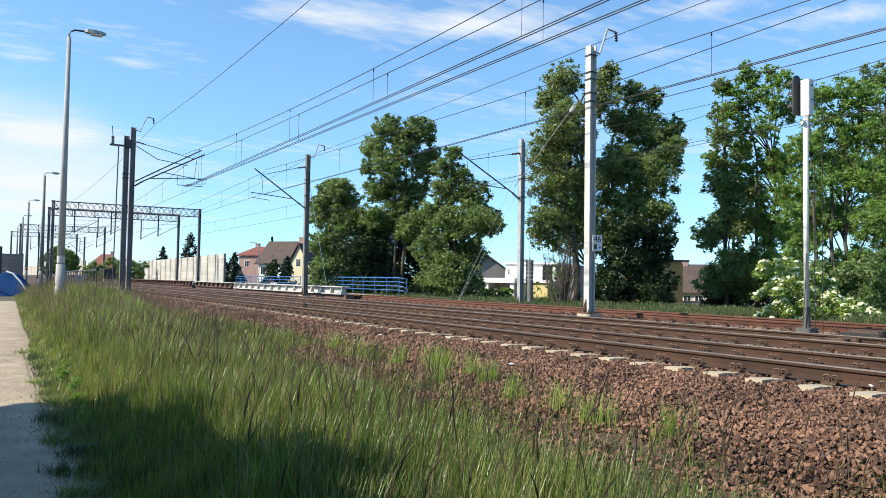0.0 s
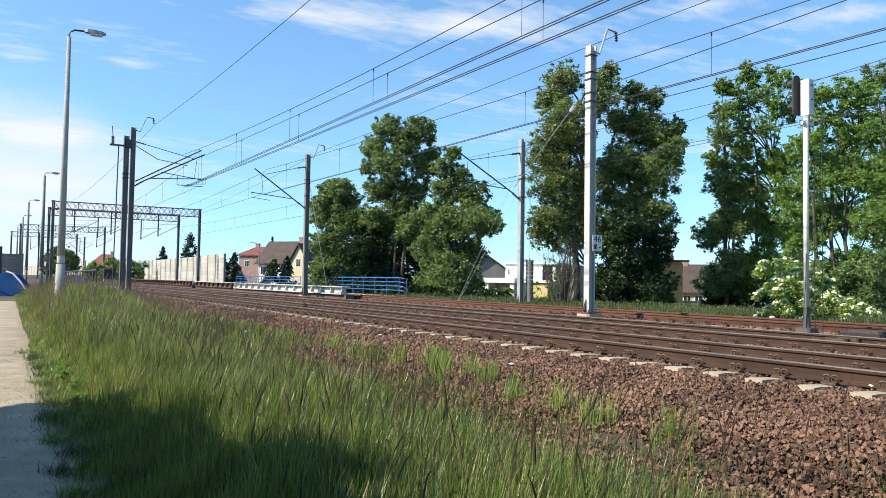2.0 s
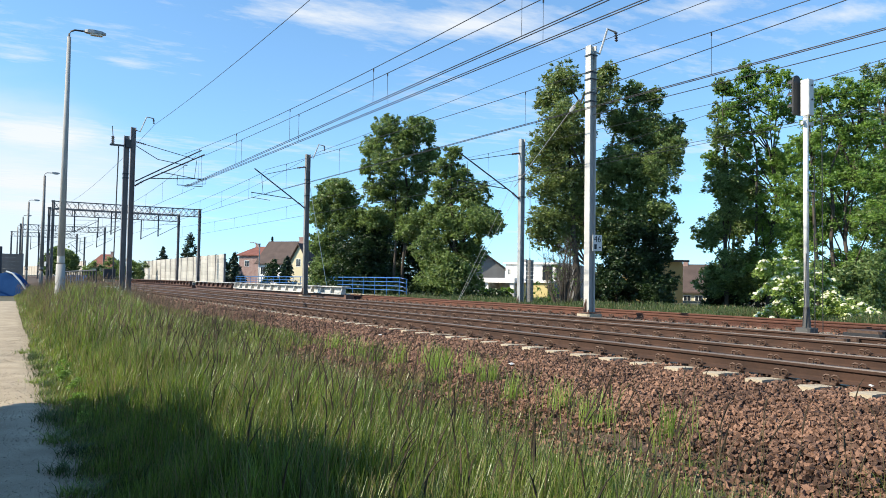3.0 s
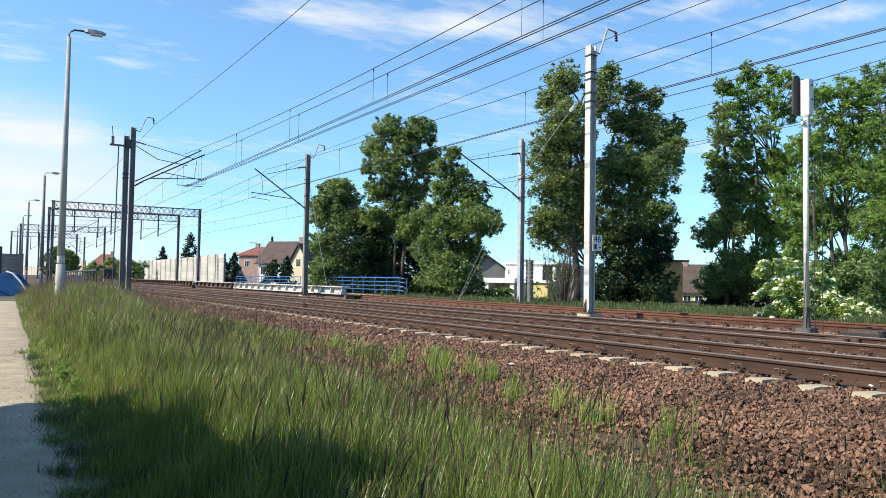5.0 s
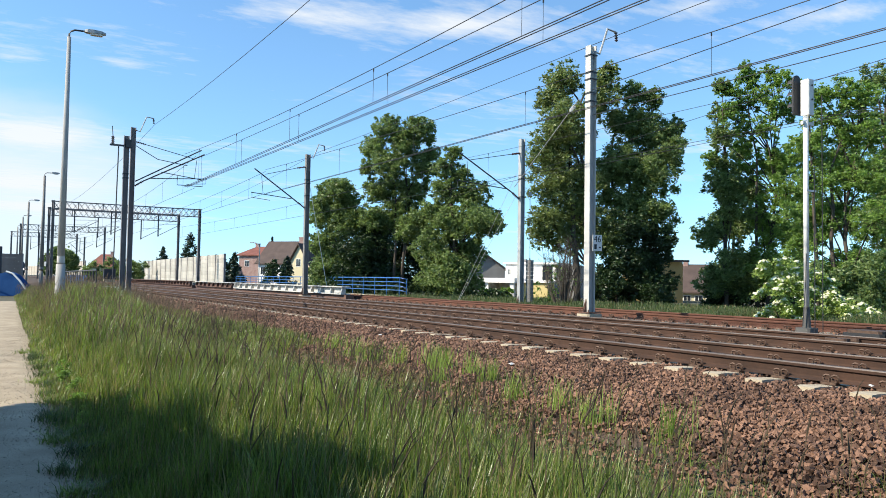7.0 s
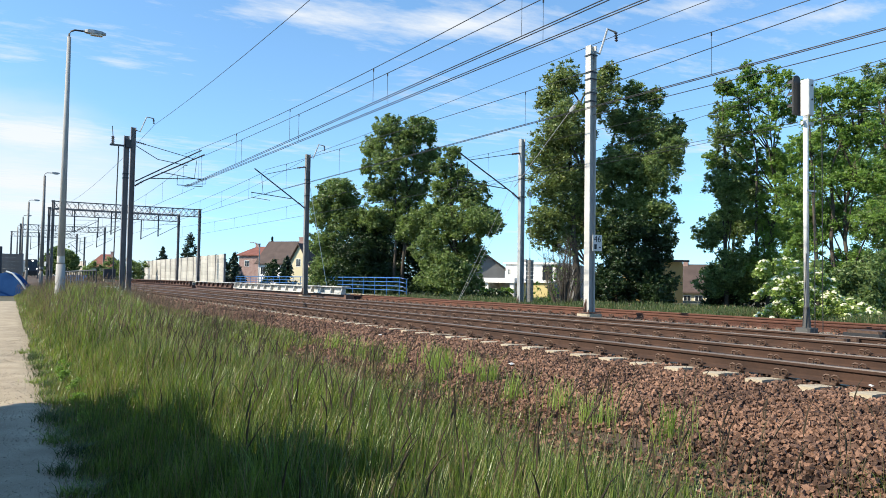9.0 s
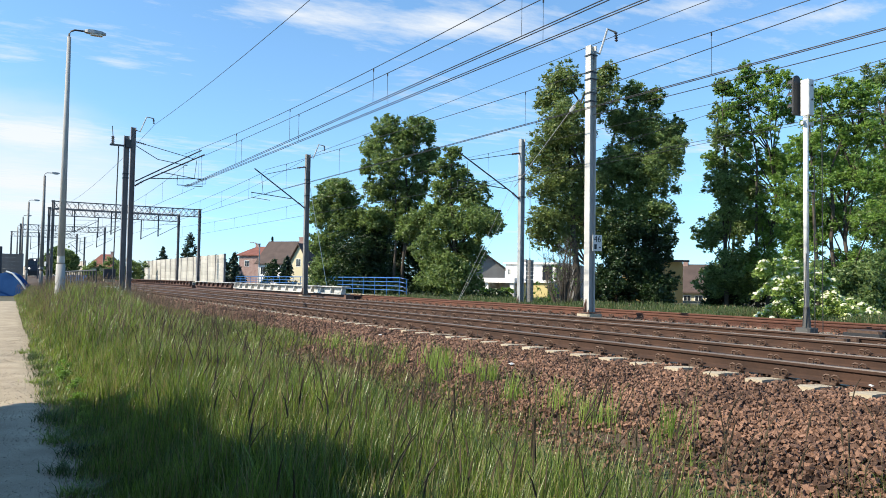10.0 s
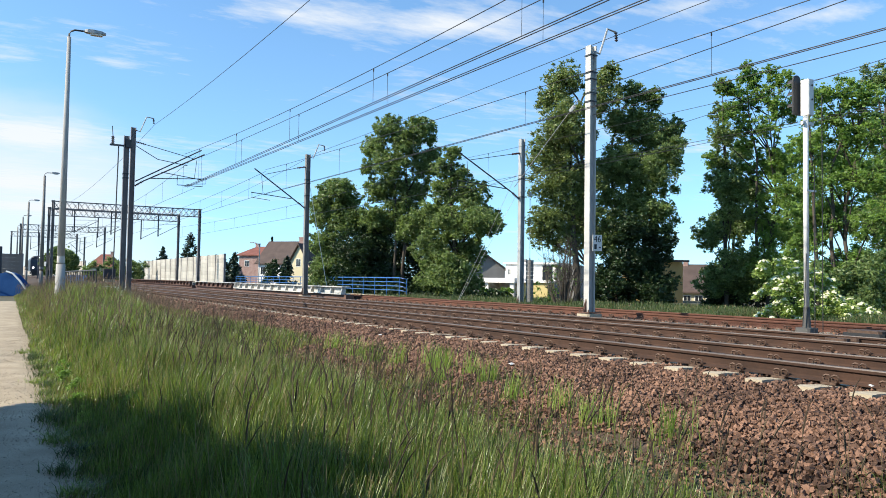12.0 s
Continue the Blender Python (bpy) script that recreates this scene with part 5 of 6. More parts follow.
def build_houses():
    house(stand(448, 130, 0.0, -50), 5.6, 7, 5.6, 7.0, M["brick"], M["roof_red"], "pale red brick house with low hipped red roof", [(-1.2, 3.6, 0.9, 1.1)], (-1.4, 3.5, 6.2, 7.6, 0.6), hip=1.6)
    house(stand(492, 116, 0.0, -50), 7.0, 7, 4.1, 7.3, M["render_white"], M["roof_brown"], "white house with steep brown tiled roof", [(-2.6, 2.2, 0.9, 1.2), (-1.2, 2.2, 0.9, 1.2)], (2.2, 3.5, 6.6, 8.0, 0.8))
    house(stand(530, 112, 0.0, -62), 5.2, 8, 3.0, 6.7, M["render_cream"], M["roof_brown"], "cream house with steep brown gable roof", [(-0.2, 3.4, 0.9, 1.2)], None, True)
    # flat-roofed white house behind the anchor mast
    t = thing("house", stand(905, 80, 0.0, -58), "white flat-roofed two-storey house with yellow ground floor", "house", "houses")
    flat_block(t, "upper_floor", -1.9, 3.9, 3.0, 9.0, 0.5, 3.6, M["render_white"])
    wing = part("carport", Geo().box(-3.4, -2.6, 0.0, 3.0, -1.2, 1.95).box(-0.12, 0.3, 0.0, 0.5, -1.2, 1.95).box(-2.6, 0.3, 2.8, 3.0, -1.2, 1.95), M["render_white"], t, "white carport with open front")
    part("roof_slab", Geo().box(-3.6, 0.5, -0.25, 3.0, 1.55, 2.05), M["render_white"], wing)
    part("shelf", Geo().box(-2.5, -0.4, 2.3, 2.7, -1.2, 0.1), M["roof_red"], wing, "red stored goods")
    flat_block(t, "ground_floor", 0.6, 3.7, 1.0, 3.0, -1.2, 1.6, M["render_yellow"])
    window(t, -1.45, 2.4, 0.4, 0.7, 3.0)
    window(t, -0.05, 2.3, 0.6, 0.9, 3.0)
    part("balcony_door", Geo().box(2.4, 3.5, 2.95, 3.0, 1.9, 3.45), M["glass"], t, "dark balcony door")
    part("chimney", Geo().box(-0.7, -0.3, 5, 5.4, 3.6, 4.2), M["render_grey"], t)
    part("side_wall", Geo().box(3.95, 6.4, 3.2, 8.8, -1.2, 3.5), M["render_grey"], t, "grey side wall")
    house(stand(862, 96, 0.0), 4.6, 7, 3.3, 4.9, M["render_grey"], M["roof_brown"], "grey gabled house behind the white one", (), None, True)
    house(stand(1188, 66, -0.4, -12), 2.4, 6, 4.0, 4.05, M["render_ochre"], M["roof_brown"], "ochre rendered side wall of a house among trees")
    house(stand(1248, 76, -0.6, -55), 6.0, 6, 1.7, 4.2, M["render_cream"], M["roof_brown"], "cream bungalow with large brown roof", [(-1.7, 0.3, 0.8, 0.9), (-0.6, 0.3, 0.8, 0.9), (0.5, 0.3, 0.8, 0.9)], (-2.2, 3, 3.8, 4.7, 0.5))
    house(stand(1530, 60, -0.4), 7.0, 6, 1.4, 3.2, M["render_white"], M["roof_brown"], "white bungalow half hidden behind the trees", [(-1.5, 0.3, 0.8, 0.8), (1.0, 0.3, 0.8, 0.8)])
    house(stand(178, 200, 0.6), 6.0, 7, 3.6, 6.6, M["render_cream"], M["roof_red"], "distant house with red tiled hipped roof", (), (1.8, 3, 6, 7.4, 0.7), hip=2.0)
    t = thing("fence", stand(900, 62, -0.1), "low white garden wall by the house", "garden wall")
    part("wall", Geo().box(-3.0, 3.0, 0, 0.15, -0.6, 0.45), M["render_white"], t)
    # small modern street lamp by the houses
    t = thing("street_lamp", stand(459, 95, 0.0), "slim curved grey street lamp by the houses", "street lamp", "street lamps")
    part("pole", Geo().tube([(0, 0, -0.5), (0, 0, 5.4), (-0.12, 0, 5.75), (-0.45, 0, 6.0), (-0.8, 0, 6.05)], 0.06, 8), M["galv"], t, smooth=True)
    part("lamp_head", Geo().box(-1.2, -0.7, -0.1, 0.1, 5.98, 6.1, 0.04), M["galv"], t)


build_houses()


# ================= bushes, conifers, far woods =================
def conifer(at, h, r, seed, label):
    rng = np.random.default_rng(seed)
    t = thing("conifer", at, label, "conifer", "conifers")
    part("trunk", Geo().tube([(0, 0, -0.5), (0, 0, h * 0.95)], 0.16, 6, 0.03), M["bark"], t)
    clumps = []
    n = int(h * 9)
    for i in range(n):
        u = (i + rng.random()) / n
        a = rng.random() * 6.283
        q = r * (1 - u) ** 0.8 * (0.5 + 0.5 * rng.random())
        clumps.append(((q * math.cos(a), q * math.sin(a), h * (0.06 + 0.92 * u)), 0.16 * r + 0.25 * r * (1 - u)))
    clumps.append(((0, 0, h), 0.12 * r))
    o = new("crown", leaf_mesh("crown", clumps, int(420 * h), 0.22, M["needle"], rng, 0.4))
    o.parent = t


def bush(name, at, lobes, count, size, mat, label, seed, flowers=0):
    rng = np.random.default_rng(seed)
    t = thing(name, at, label, "bush")
    g = Geo()
    clumps = []
    for x, y, z, r in lobes:
        g.tube([(x * 0.3, y * 0.3, -0.3), (x * 0.7, y * 0.7, z * 0.5), (x, y, z)], 0.03, 5, 0.008)
        for _ in range(14):
            d = rng.normal(size=3)
            d /= np.linalg.norm(d)
            q = r * (0.5 + 0.55 * rng.random())
            clumps.append(((x + d[0] * q, y + d[1] * q, max(0.08, z + d[2] * q)), r * 0.35))
    part("stems", g, M["bark"], t)
    o = new("foliage", leaf_mesh("foliage", clumps, count, size, mat, rng))
    o.parent = t
    if flowers:
        v = Geo()
        for i in rng.choice(len(clumps), flowers):
            c, r = clumps[i]
            d = rng.normal(size=3)
            d[1] = -abs(d[1])
            d[2] = abs(d[2]) + 0.9
            d[0] -= 0.5
            d /= np.linalg.norm(d)
            p = Vector(c) + Vector(d) * r * 0.95
            s = 0.022 + 0.036 * rng.random()
            n = 7
            v.add([(0, 0, s * 0.35)] + [(s * math.cos(6.283 * k / n), s * math.sin(6.283 * k / n), 0) for k in range(n)], [(0, 1 + k, 1 + (k + 1) % n) for k in range(n)],
                  Matrix.Translation(p) @ Vector(d).to_track_quat("Z", "Y").to_matrix().to_4x4())
        f = part("blossoms", v, M["blossom"], t, "creamy flat flower heads")
        f["kind"] = "stuff"
    return t


def build_bushes():
    rr = random.Random(99)
    # out-of-view hedge, added to block low sky and deepen the path's shade
    bush("hedge", pose(-2.65, 2.2, 0), [(rr.uniform(-0.3, 0.3), -7.5 + k * 0.62, rr.uniform(0.5, 1.5), 0.62) for k in range(26)] + [(rr.uniform(-0.3, 0.3), -6.5 + k * 0.62, rr.uniform(1.9, 2.6), 0.65) for k in range(21)], 26000, 0.13, M["leaf_c"], "unseen dense dark hedge added beside the footpath to block skylight", 98)
    u = 24 / 1345.0
    bush("elder_bush", stand(1400, 24, 0.3), [((a - 1400) * u, d, b * u + 1.1, r * u) for a, b, r, d in [(1370, 30, 30, 0), (1400, 20, 32, 0.3), (1430, 25, 28, 0.2), (1460, 15, 26, 0.4), (1360, -5, 26, -0.2), (1400, -15, 32, -0.2), (1440, -10, 32, 0), (1480, -10, 28, 0.2), (1380, -38, 26, -0.3), (1430, -40, 28, -0.2), (1480, -38, 28, -0.2), (1520, -40, 26, 0), (1545, -45, 24, 0.2), (1350, -45, 18, -0.2)]],
         34000, 0.045, M["leaf_bush"], "elder bush with creamy white blossoms", 31, 1500)
    bush("bush", stand(1500, 31, 0.2), [((a - 1500) * 0.023, d, b * 0.023 + 1.4, r * 0.023) for a, b, r, d in [(1440, 10, 34, 0), (1480, 20, 36, 0.4), (1520, 10, 36, 0), (1560, 20, 40, 0.3), (1600, 10, 40, 0), (1500, -30, 40, -0.3), (1560, -30, 40, -0.2)]],
         20000, 0.07, M["leaf_a"], "green undergrowth below the trees", 32)
    # bare shrub by the pale mast
    rng = np.random.default_rng(5)
    t = thing("bare_shrub", stand(1000, 36, 0.35), "leafless grey shrub with many thin twigs", "shrub")
    for i in range(64):
        a, q = rng.random() * 6.283, rng.random()
        top = Vector((1.5 * q * math.cos(a) + 0.1, 0.9 * q * math.sin(a), 2.0 + 1.6 * rng.random() - 0.8 * q))
        base = Vector((0.35 * q * math.cos(a), 0.3 * q * math.sin(a), -0.2))
        mid = base.lerp(top, 0.5) + Vector(rng.normal(size=3) * 0.12)
        g = Geo().tube([base, mid, top], 0.024, 5, 0.006)
        for k in range(5):
            p = mid.lerp(top, rng.random())
            g.tube([p, p + Vector((rng.normal() * 0.3, rng.normal() * 0.3, 0.25 + 0.4 * rng.random()))], 0.009, 4, 0.003)
        part("stem", g, M["bark"], t)
    bush("bush", stand(985, 38, 0.3), [(-0.6, 0, 0.8, 0.7), (0.3, 0, 1.2, 0.7), (0.0, 0.3, 2.0, 0.6)], 450, 0.08, M["leaf_b"], "thin green shrub below the maple", 33)
    for px, D, z, h, r, s in ((336, 140, 0.5, 9.2, 2.8, 1), (288, 165, 0.5, 7.6, 2.1, 2), (415, 98, 0.2, 4.6, 1.5, 3), (508, 96, 0.2, 4.2, 1.2, 4), (481, 150, 0.4, 9.4, 0.7, 5), (398, 130, 0.4, 4.5, 1.2, 6)):
        conifer(stand(px, D, z), h, r, s, "dark green garden conifer")
    bush("bush", stand(484, 92, 0.2), [(-0.6, 0, 1.8, 1.0), (0.6, 0, 2.0, 1.1), (0, 0, 3.0, 0.9), (-0.9, 0, 0.9, 0.9), (0.9, 0, 0.9, 0.9)], 3000, 0.16, M["leaf_c"], "dark rounded garden shrub", 34)
    bush("bush", stand(186, 120, 0.6), [(-2.6, 0, 1.5, 1.2), (-1.2, 0, 2.0, 1.3), (0.4, 0, 2.4, 1.4), (1.8, 0, 2.0, 1.3), (3.0, 0, 2.2, 1.3), (4.4, 0, 2.6, 1.3), (5.6, 0, 2.2, 1.2), (-2.0, 0, 0.8, 1.0), (0, 0, 0.8, 1.2), (2.2, 0, 0.8, 1.2), (4.6, 0, 0.9, 1.2)], 30000, 0.10, M["leaf_a"], "green shrubs beside the distant line", 35)
    bush("bush", stand(163, 36, 0.1), [(-0.3, 0, 0.5, 0.35), (0.3, 0, 0.55, 0.35), (0.0, 0, 0.8, 0.3)], 1600, 0.06, M["leaf_b"], "weedy bush in front of the parapet", 36)
    # broad-leaved weeds in the verge
    for i, (x, y, h, m) in enumerate(((1.25, 8.6, 0.30, "leaf_bush"), (0.8, 9.4, 0.18, "leaf_bush"), (0.85, 11.0, 0.22, "leaf_b"), (0.85, 12.2, 0.22, "leaf_b"), (0.95, 13.4, 0.25, "leaf_b"), (0.9, 10.0, 0.2, "leaf_b"), (0.85, 8.9, 0.16, "leaf_bush"), (3.4, 7.4, 0.35, "leaf_a"))):
        bush("weed_plant", pose(x, y, land(x, y)), [(rr.uniform(-0.12, 0.12), rr.uniform(-0.12, 0.12), h * rr.uniform(0.4, 0.9), h * 0.4) for _ in range(4)], 1100, 0.016, M[m], "low broad-leaved weed in the verge grass", 200 + i)["category"] = "weed"
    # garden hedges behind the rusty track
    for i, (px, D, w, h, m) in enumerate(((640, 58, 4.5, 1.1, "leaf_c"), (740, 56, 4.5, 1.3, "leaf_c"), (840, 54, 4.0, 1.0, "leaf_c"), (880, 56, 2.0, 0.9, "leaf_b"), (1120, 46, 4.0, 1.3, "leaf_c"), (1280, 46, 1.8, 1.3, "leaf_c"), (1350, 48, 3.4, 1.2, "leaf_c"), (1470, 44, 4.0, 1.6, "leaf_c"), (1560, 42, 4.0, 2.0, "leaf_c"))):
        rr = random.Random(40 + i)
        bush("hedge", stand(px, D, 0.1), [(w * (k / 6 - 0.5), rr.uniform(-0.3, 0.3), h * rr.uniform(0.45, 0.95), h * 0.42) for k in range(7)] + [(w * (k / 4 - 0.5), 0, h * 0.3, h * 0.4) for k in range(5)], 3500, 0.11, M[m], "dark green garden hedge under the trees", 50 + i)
    # tree behind the lamp post, and far woods
    tree(stand(104, 112, 0.6), [(-1.4, 0, 3.0, 1.2), (-0.3, 0, 4.4, 1.1), (0.9, 0, 4.0, 1.2), (1.9, 0, 3.2, 1.1), (0.3, 0, 2.4, 1.3), (2.2, 0, 2.2, 0.9), (-1.2, 0, 1.8, 1.0)], 9000, 0.2, M["leaf_a"], "dark rounded tree beyond the lamp post", 41, 0.2)
    rng = np.random.default_rng(77)
    clumps = []
    for i in range(520):
        u = rng.random()
        px, D = 130 + 420 * u, 230 + 40 * rng.random()
        lat = (px - 784) / 1345.0 * D
        x, y = 0.5017 * D + 0.865 * lat, 0.865 * D - 0.5017 * lat
        clumps.append(((x, y, 0.5 + 5.2 * rng.random() * (0.6 + 0.4 * math.sin(px * 0.06))), 1.3))
    o = new("far_woods", leaf_mesh("far_woods", clumps, 14000, 0.45, M["leaf_c"], rng))
    tagged(o, "distant green wood on the horizon", "woods", kind="stuff")
    clumps = []
    for i in range(900):
        px, D = 560 + 1100 * rng.random(), 120 + 60 * rng.random()
        lat = (px - 784) / 1345.0 * D
        clumps.append(((0.5017 * D + 0.865 * lat, 0.865 * D - 0.5017 * lat, 0.2 + 1.6 * rng.random()), 1.1))
    o = new("far_hedges", leaf_mesh("far_hedges", clumps, 14000, 0.35, M["leaf_c"], rng))
    tagged(o, "distant dark hedges behind the gardens", "hedge", kind="stuff")


build_bushes()


# ================= grass =================
def blades(name, xy, heights, width, mat, rng, origin=(0, 0), lean=0.15, base=None):
    """Three-segment blades on the ground at xy."""
    n = len(xy)
    z = np.array([land(x, y) for x, y in xy]) if base is None else base
    a = rng.random(n) * 6.283
    d = np.stack([np.cos(a), np.sin(a)], 1)
    side = np.stack([-d[:, 1], d[:, 0]], 1)
    ln = heights * (lean * (0.3 + rng.random(n) + 2.2 * rng.random(n) ** 5)) + 0.02
    drift = np.array([0.025, -0.01]) * heights[:, None]
    w = width * (0.6 + 0.8 * rng.random(n))
    rows = []
    for u, k in ((0.0, 1.0), (0.45, 0.9), (0.8, 0.6)):
        c = xy + d * (ln * u * u)[:, None] + drift * u * u
        h = z + heights * (u - 0.12 * u * u)
        for s in (-1, 1):
            q = c + side * (s * w * k / 2)[:, None]
            rows.append(np.c_[q[:, 0] - origin[0], q[:, 1] - origin[1], h])
    tip = xy + d * ln[:, None] + drift
    rows.append(np.c_[tip[:, 0] - origin[0], tip[:, 1] - origin[1], z + heights * 0.88])
    v = np.stack(rows, 1).reshape(-1, 3)
    k = np.arange(n)[:, None] * 7
    q = np.concatenate([k + np.array([[0, 1, 3, 2]]), k + np.array([[2, 3, 5, 4]])], 1).reshape(-1, 4)
    t3 = k + np.array([[4, 5, 6]])
    me = bpy.data.meshes.new(name)
    me.from_pydata(v.tolist(), [], q.tolist() + t3.tolist())
    me.materials.append(mat)
    return me


def grass_height(x, y):
    """Mean blade length: low along the path, tall in the verge, thin towards the stones."""
    edge = path_edge(y)
    h = 0.16 + 0.66 * smooth01(edge, edge + 0.9, x) - 0.47 * smooth01(2.4, 3.9, x)
    return h * (0.85 + 0.35 * noise.noise((x * 0.9, y * 0.9, 4)))


def scatter(rng, x0, x1, y0, y1, density):
    n = int((x1 - x0) * (y1 - y0) * density)
    return np.c_[x0 + (x1 - x0) * rng.random(n), y0 + (y1 - y0) * rng.random(n)]


SWAYING = []


def seed_stalks(xy, rng, origin):
    """Thin stems and the slender heads on them, as two lists."""
    stems, heads = Geo(), Geo()
    for x, y in xy:
        z = land(x, y)
        h = (0.72 + 0.34 * rng.random()) * (0.78 if x > 3.0 else 1.0)
        a = rng.random() * 6.283 if rng.random() < 0.4 else rng.normal() * 0.7 - 0.3
        l = 0.02 + 0.17 * rng.random() ** 1.8
        d = Vector((math.cos(a), math.sin(a), 0))
        p0 = Vector((x - origin[0], y - origin[1], z))
        up = Vector((0, 0, h))
        k = 0.76 + 0.08 * rng.random()
        p1, p2 = p0 + d * (0.2 * l) + up * 0.55, p0 + d * (0.55 * l) + up * k
        stems.tube([p0, p1, p2], 0.0016, 3, 0.0013)
        p3 = p0 + d * l + up
        r = 0.0038 + 0.0028 * rng.random()
        heads.tube([p2, p2.lerp(p3, 0.25)], 0.0016, 4, r, cap=False).tube([p2.lerp(p3, 0.25), p2.lerp(p3, 0.7) + d * 0.008, p3 + d * 0.03], r, 4, 0.0012)
    return stems, heads


def build_grass():
    rng = np.random.default_rng(123)
    lab = "tall meadow grass swaying on the railway verge"
    # near patches, which sway
    cells = [(x, y) for y in np.arange(2.0, 13.0, 1.1) for x in np.arange(0.4, 4.8, 1.1)]
    for cx, cy in cells:
        o = (cx + 0.55, cy + 0.55)
        dens = 2500 if cx < 2.3 else 1000 if cx < 3.4 else 300 if cy > 5 else 170
        xy = scatter(rng, cx - 0.05, cx + 1.15, cy - 0.05, cy + 1.15, dens)
        xy = np.array([p for p in xy if p[0] > path_edge(p[1]) - 0.22 + 0.34 * rng.random() ** 0.6 and (p[0] < 3.5 or noise.noise((p[0] * 1.3, p[1] * 1.3, 7)) > -0.1 + 0.25 * (p[0] - 3.5))])
        if len(xy) < 12:
            continue
        hs = np.array([max(0.08, grass_height(x, y)) for x, y in xy]) * (0.38 + 0.75 * rng.random(len(xy)))
        dry = rng.random(len(xy)) < 0.17 + 0.12 * smooth01(6, 11, cy)
        t = new("grass_patch", blades("grass_patch", xy[~dry], hs[~dry], 0.0066, M["grass"], rng, o))
        s = new("ripe_blades", blades("ripe_blades", xy[dry], hs[dry], 0.007, M["grass_dry"], rng, o))
        s.parent = t
        s["kind"] = "stuff"
        t.matrix_basis = pose(o[0], o[1], 0)
        tagged(t, lab, "grass", kind="stuff")
        SWAYING.append((t, o))
        m = int((34 if cx < 2.3 else 26 if cx < 3.3 else 6) * (1.0 if cx > 0.9 else 0.2))
        sx = scatter(rng, cx, cx + 1.1, cy, cy + 1.1, m / 1.21)
        sx = np.array([p for p in sx if p[0] > path_edge(p[1]) + 0.35])
        if len(sx):
            stems, heads = seed_stalks(sx, rng, o)
            s = part("seed_heads", heads, M["seed"], t, "dark purple-brown seed heads")
            s["kind"] = "stuff"
            part("stems", stems, M["grass_dry"], t)["kind"] = "stuff"
    # farther verge, still
    for y0, y1, dens, w in ((13, 22, 900, 0.011), (22, 36, 480, 0.016), (36, 70, 150, 0.026)):
        xy = scatter(rng, 0.4, 5.2, y0, y1, dens)
        xy = np.array([p for p in xy if p[0] > path_edge(p[1]) - 0.05])
        hs = np.array([max(0.12, grass_height(x, y)) for x, y in xy]) * (0.55 + 0.6 * rng.random(len(xy)))
        sel = rng.random(len(xy)) < (0.26 if y0 < 20 else 0.45)
        for q, mat in ((~sel, "grass"), (sel, "grass_dry")):
            tagged(new("grass_verge", blades("grass_verge", xy[q], hs[q], w, M[mat], rng)), "tall green meadow grass along the path" if mat == "grass" else "ripening straw-coloured grass along the path", "grass", kind="stuff")
        sx = scatter(rng, 0.9, 4.6, y0, y1, min(24, 300 / (y1 - y0)))
        stems, heads = seed_stalks(sx, rng, (0, 0))
        heads = tagged(part("seed_heads", heads, M["seed_pale"]), "purple-brown grass seed heads along the path", "grass", kind="stuff")
        part("stems", stems, M["grass_dry"], heads)["kind"] = "stuff"
    # low tufts creeping onto the path
    for i in range(16):
        y = 5.8 + 0.75 * i + 0.5 * rng.random()
        x = path_edge(y) - 0.02 - 0.12 * rng.random()
        k = int(90 + 90 * rng.random())
        p = np.c_[x + rng.normal(size=k) * 0.07, y + rng.normal(size=k) * 0.09]
        tagged(new("grass_tuft", blades("grass_tuft", p, 0.04 + 0.09 * rng.random(k), 0.007, M["grass_shaded" if i % 3 else "grass"], rng, base=np.full(k, 0.02), lean=0.9)), "low green tuft creeping onto the gravel path", "grass", "path edge tufts", "stuff")
    # sprouts between the stones
    for x, y, r, k in ((5.15, 8.9, 0.28, 240), (4.95, 9.8, 0.25, 160), (5.05, 7.6, 0.25, 160), (4.75, 6.6, 0.3, 150), (4.9, 11.2, 0.3, 150), (4.6, 5.2, 0.3, 150), (4.7, 8.2, 0.25, 130), (5.3, 9.4, 0.22, 120), (4.85, 10.4, 0.3, 170), (4.7, 4.4, 0.3, 120), (5.0, 12.4, 0.35, 170), (4.75, 5.9, 0.28, 120), (5.2, 8.2, 0.2, 90)):
        p = np.c_[x + rng.normal(size=k) * r * 0.34, y + rng.normal(size=k) * r * 0.34]
        k = int(k * 0.6)
        p = p[:k]
        b = np.array([max(land(a, c), bed_height(a)) for a, c in p])
        tagged(new("weed_tuft", blades("weed_tuft", p, 0.16 + 0.30 * rng.random(k), 0.007, M["grass_lime"], rng, base=b)), "light green weed tuft growing in the ballast", "weed", "weed tufts", "stuff")
    # scattered low weeds where the verge thins out
    for i in range(46):
        x, y = 3.5 + 1.35 * rng.random(), 2.6 + 11.0 * rng.random() ** 1.3
        k = int(30 + 70 * rng.random())
        r = 0.08 + 0.10 * rng.random()
        p = np.c_[x + rng.normal(size=k) * r, y + rng.normal(size=k) * r]
        b = np.array([max(land(a, c), bed_height(a) if a > 4.2 else 0.0) for a, c in p])
        tagged(new("weed_tuft", blades("weed_tuft", p, 0.07 + 0.26 * rng.random(k) * rng.random(), 0.006, M["grass_dry" if i % 4 == 0 else "grass"], rng, base=b, lean=0.5)), "dry straw tuft at the edge of the stones" if i % 4 == 0 else "light green weed tuft growing in the ballast", "weed", "weed tufts", "stuff")
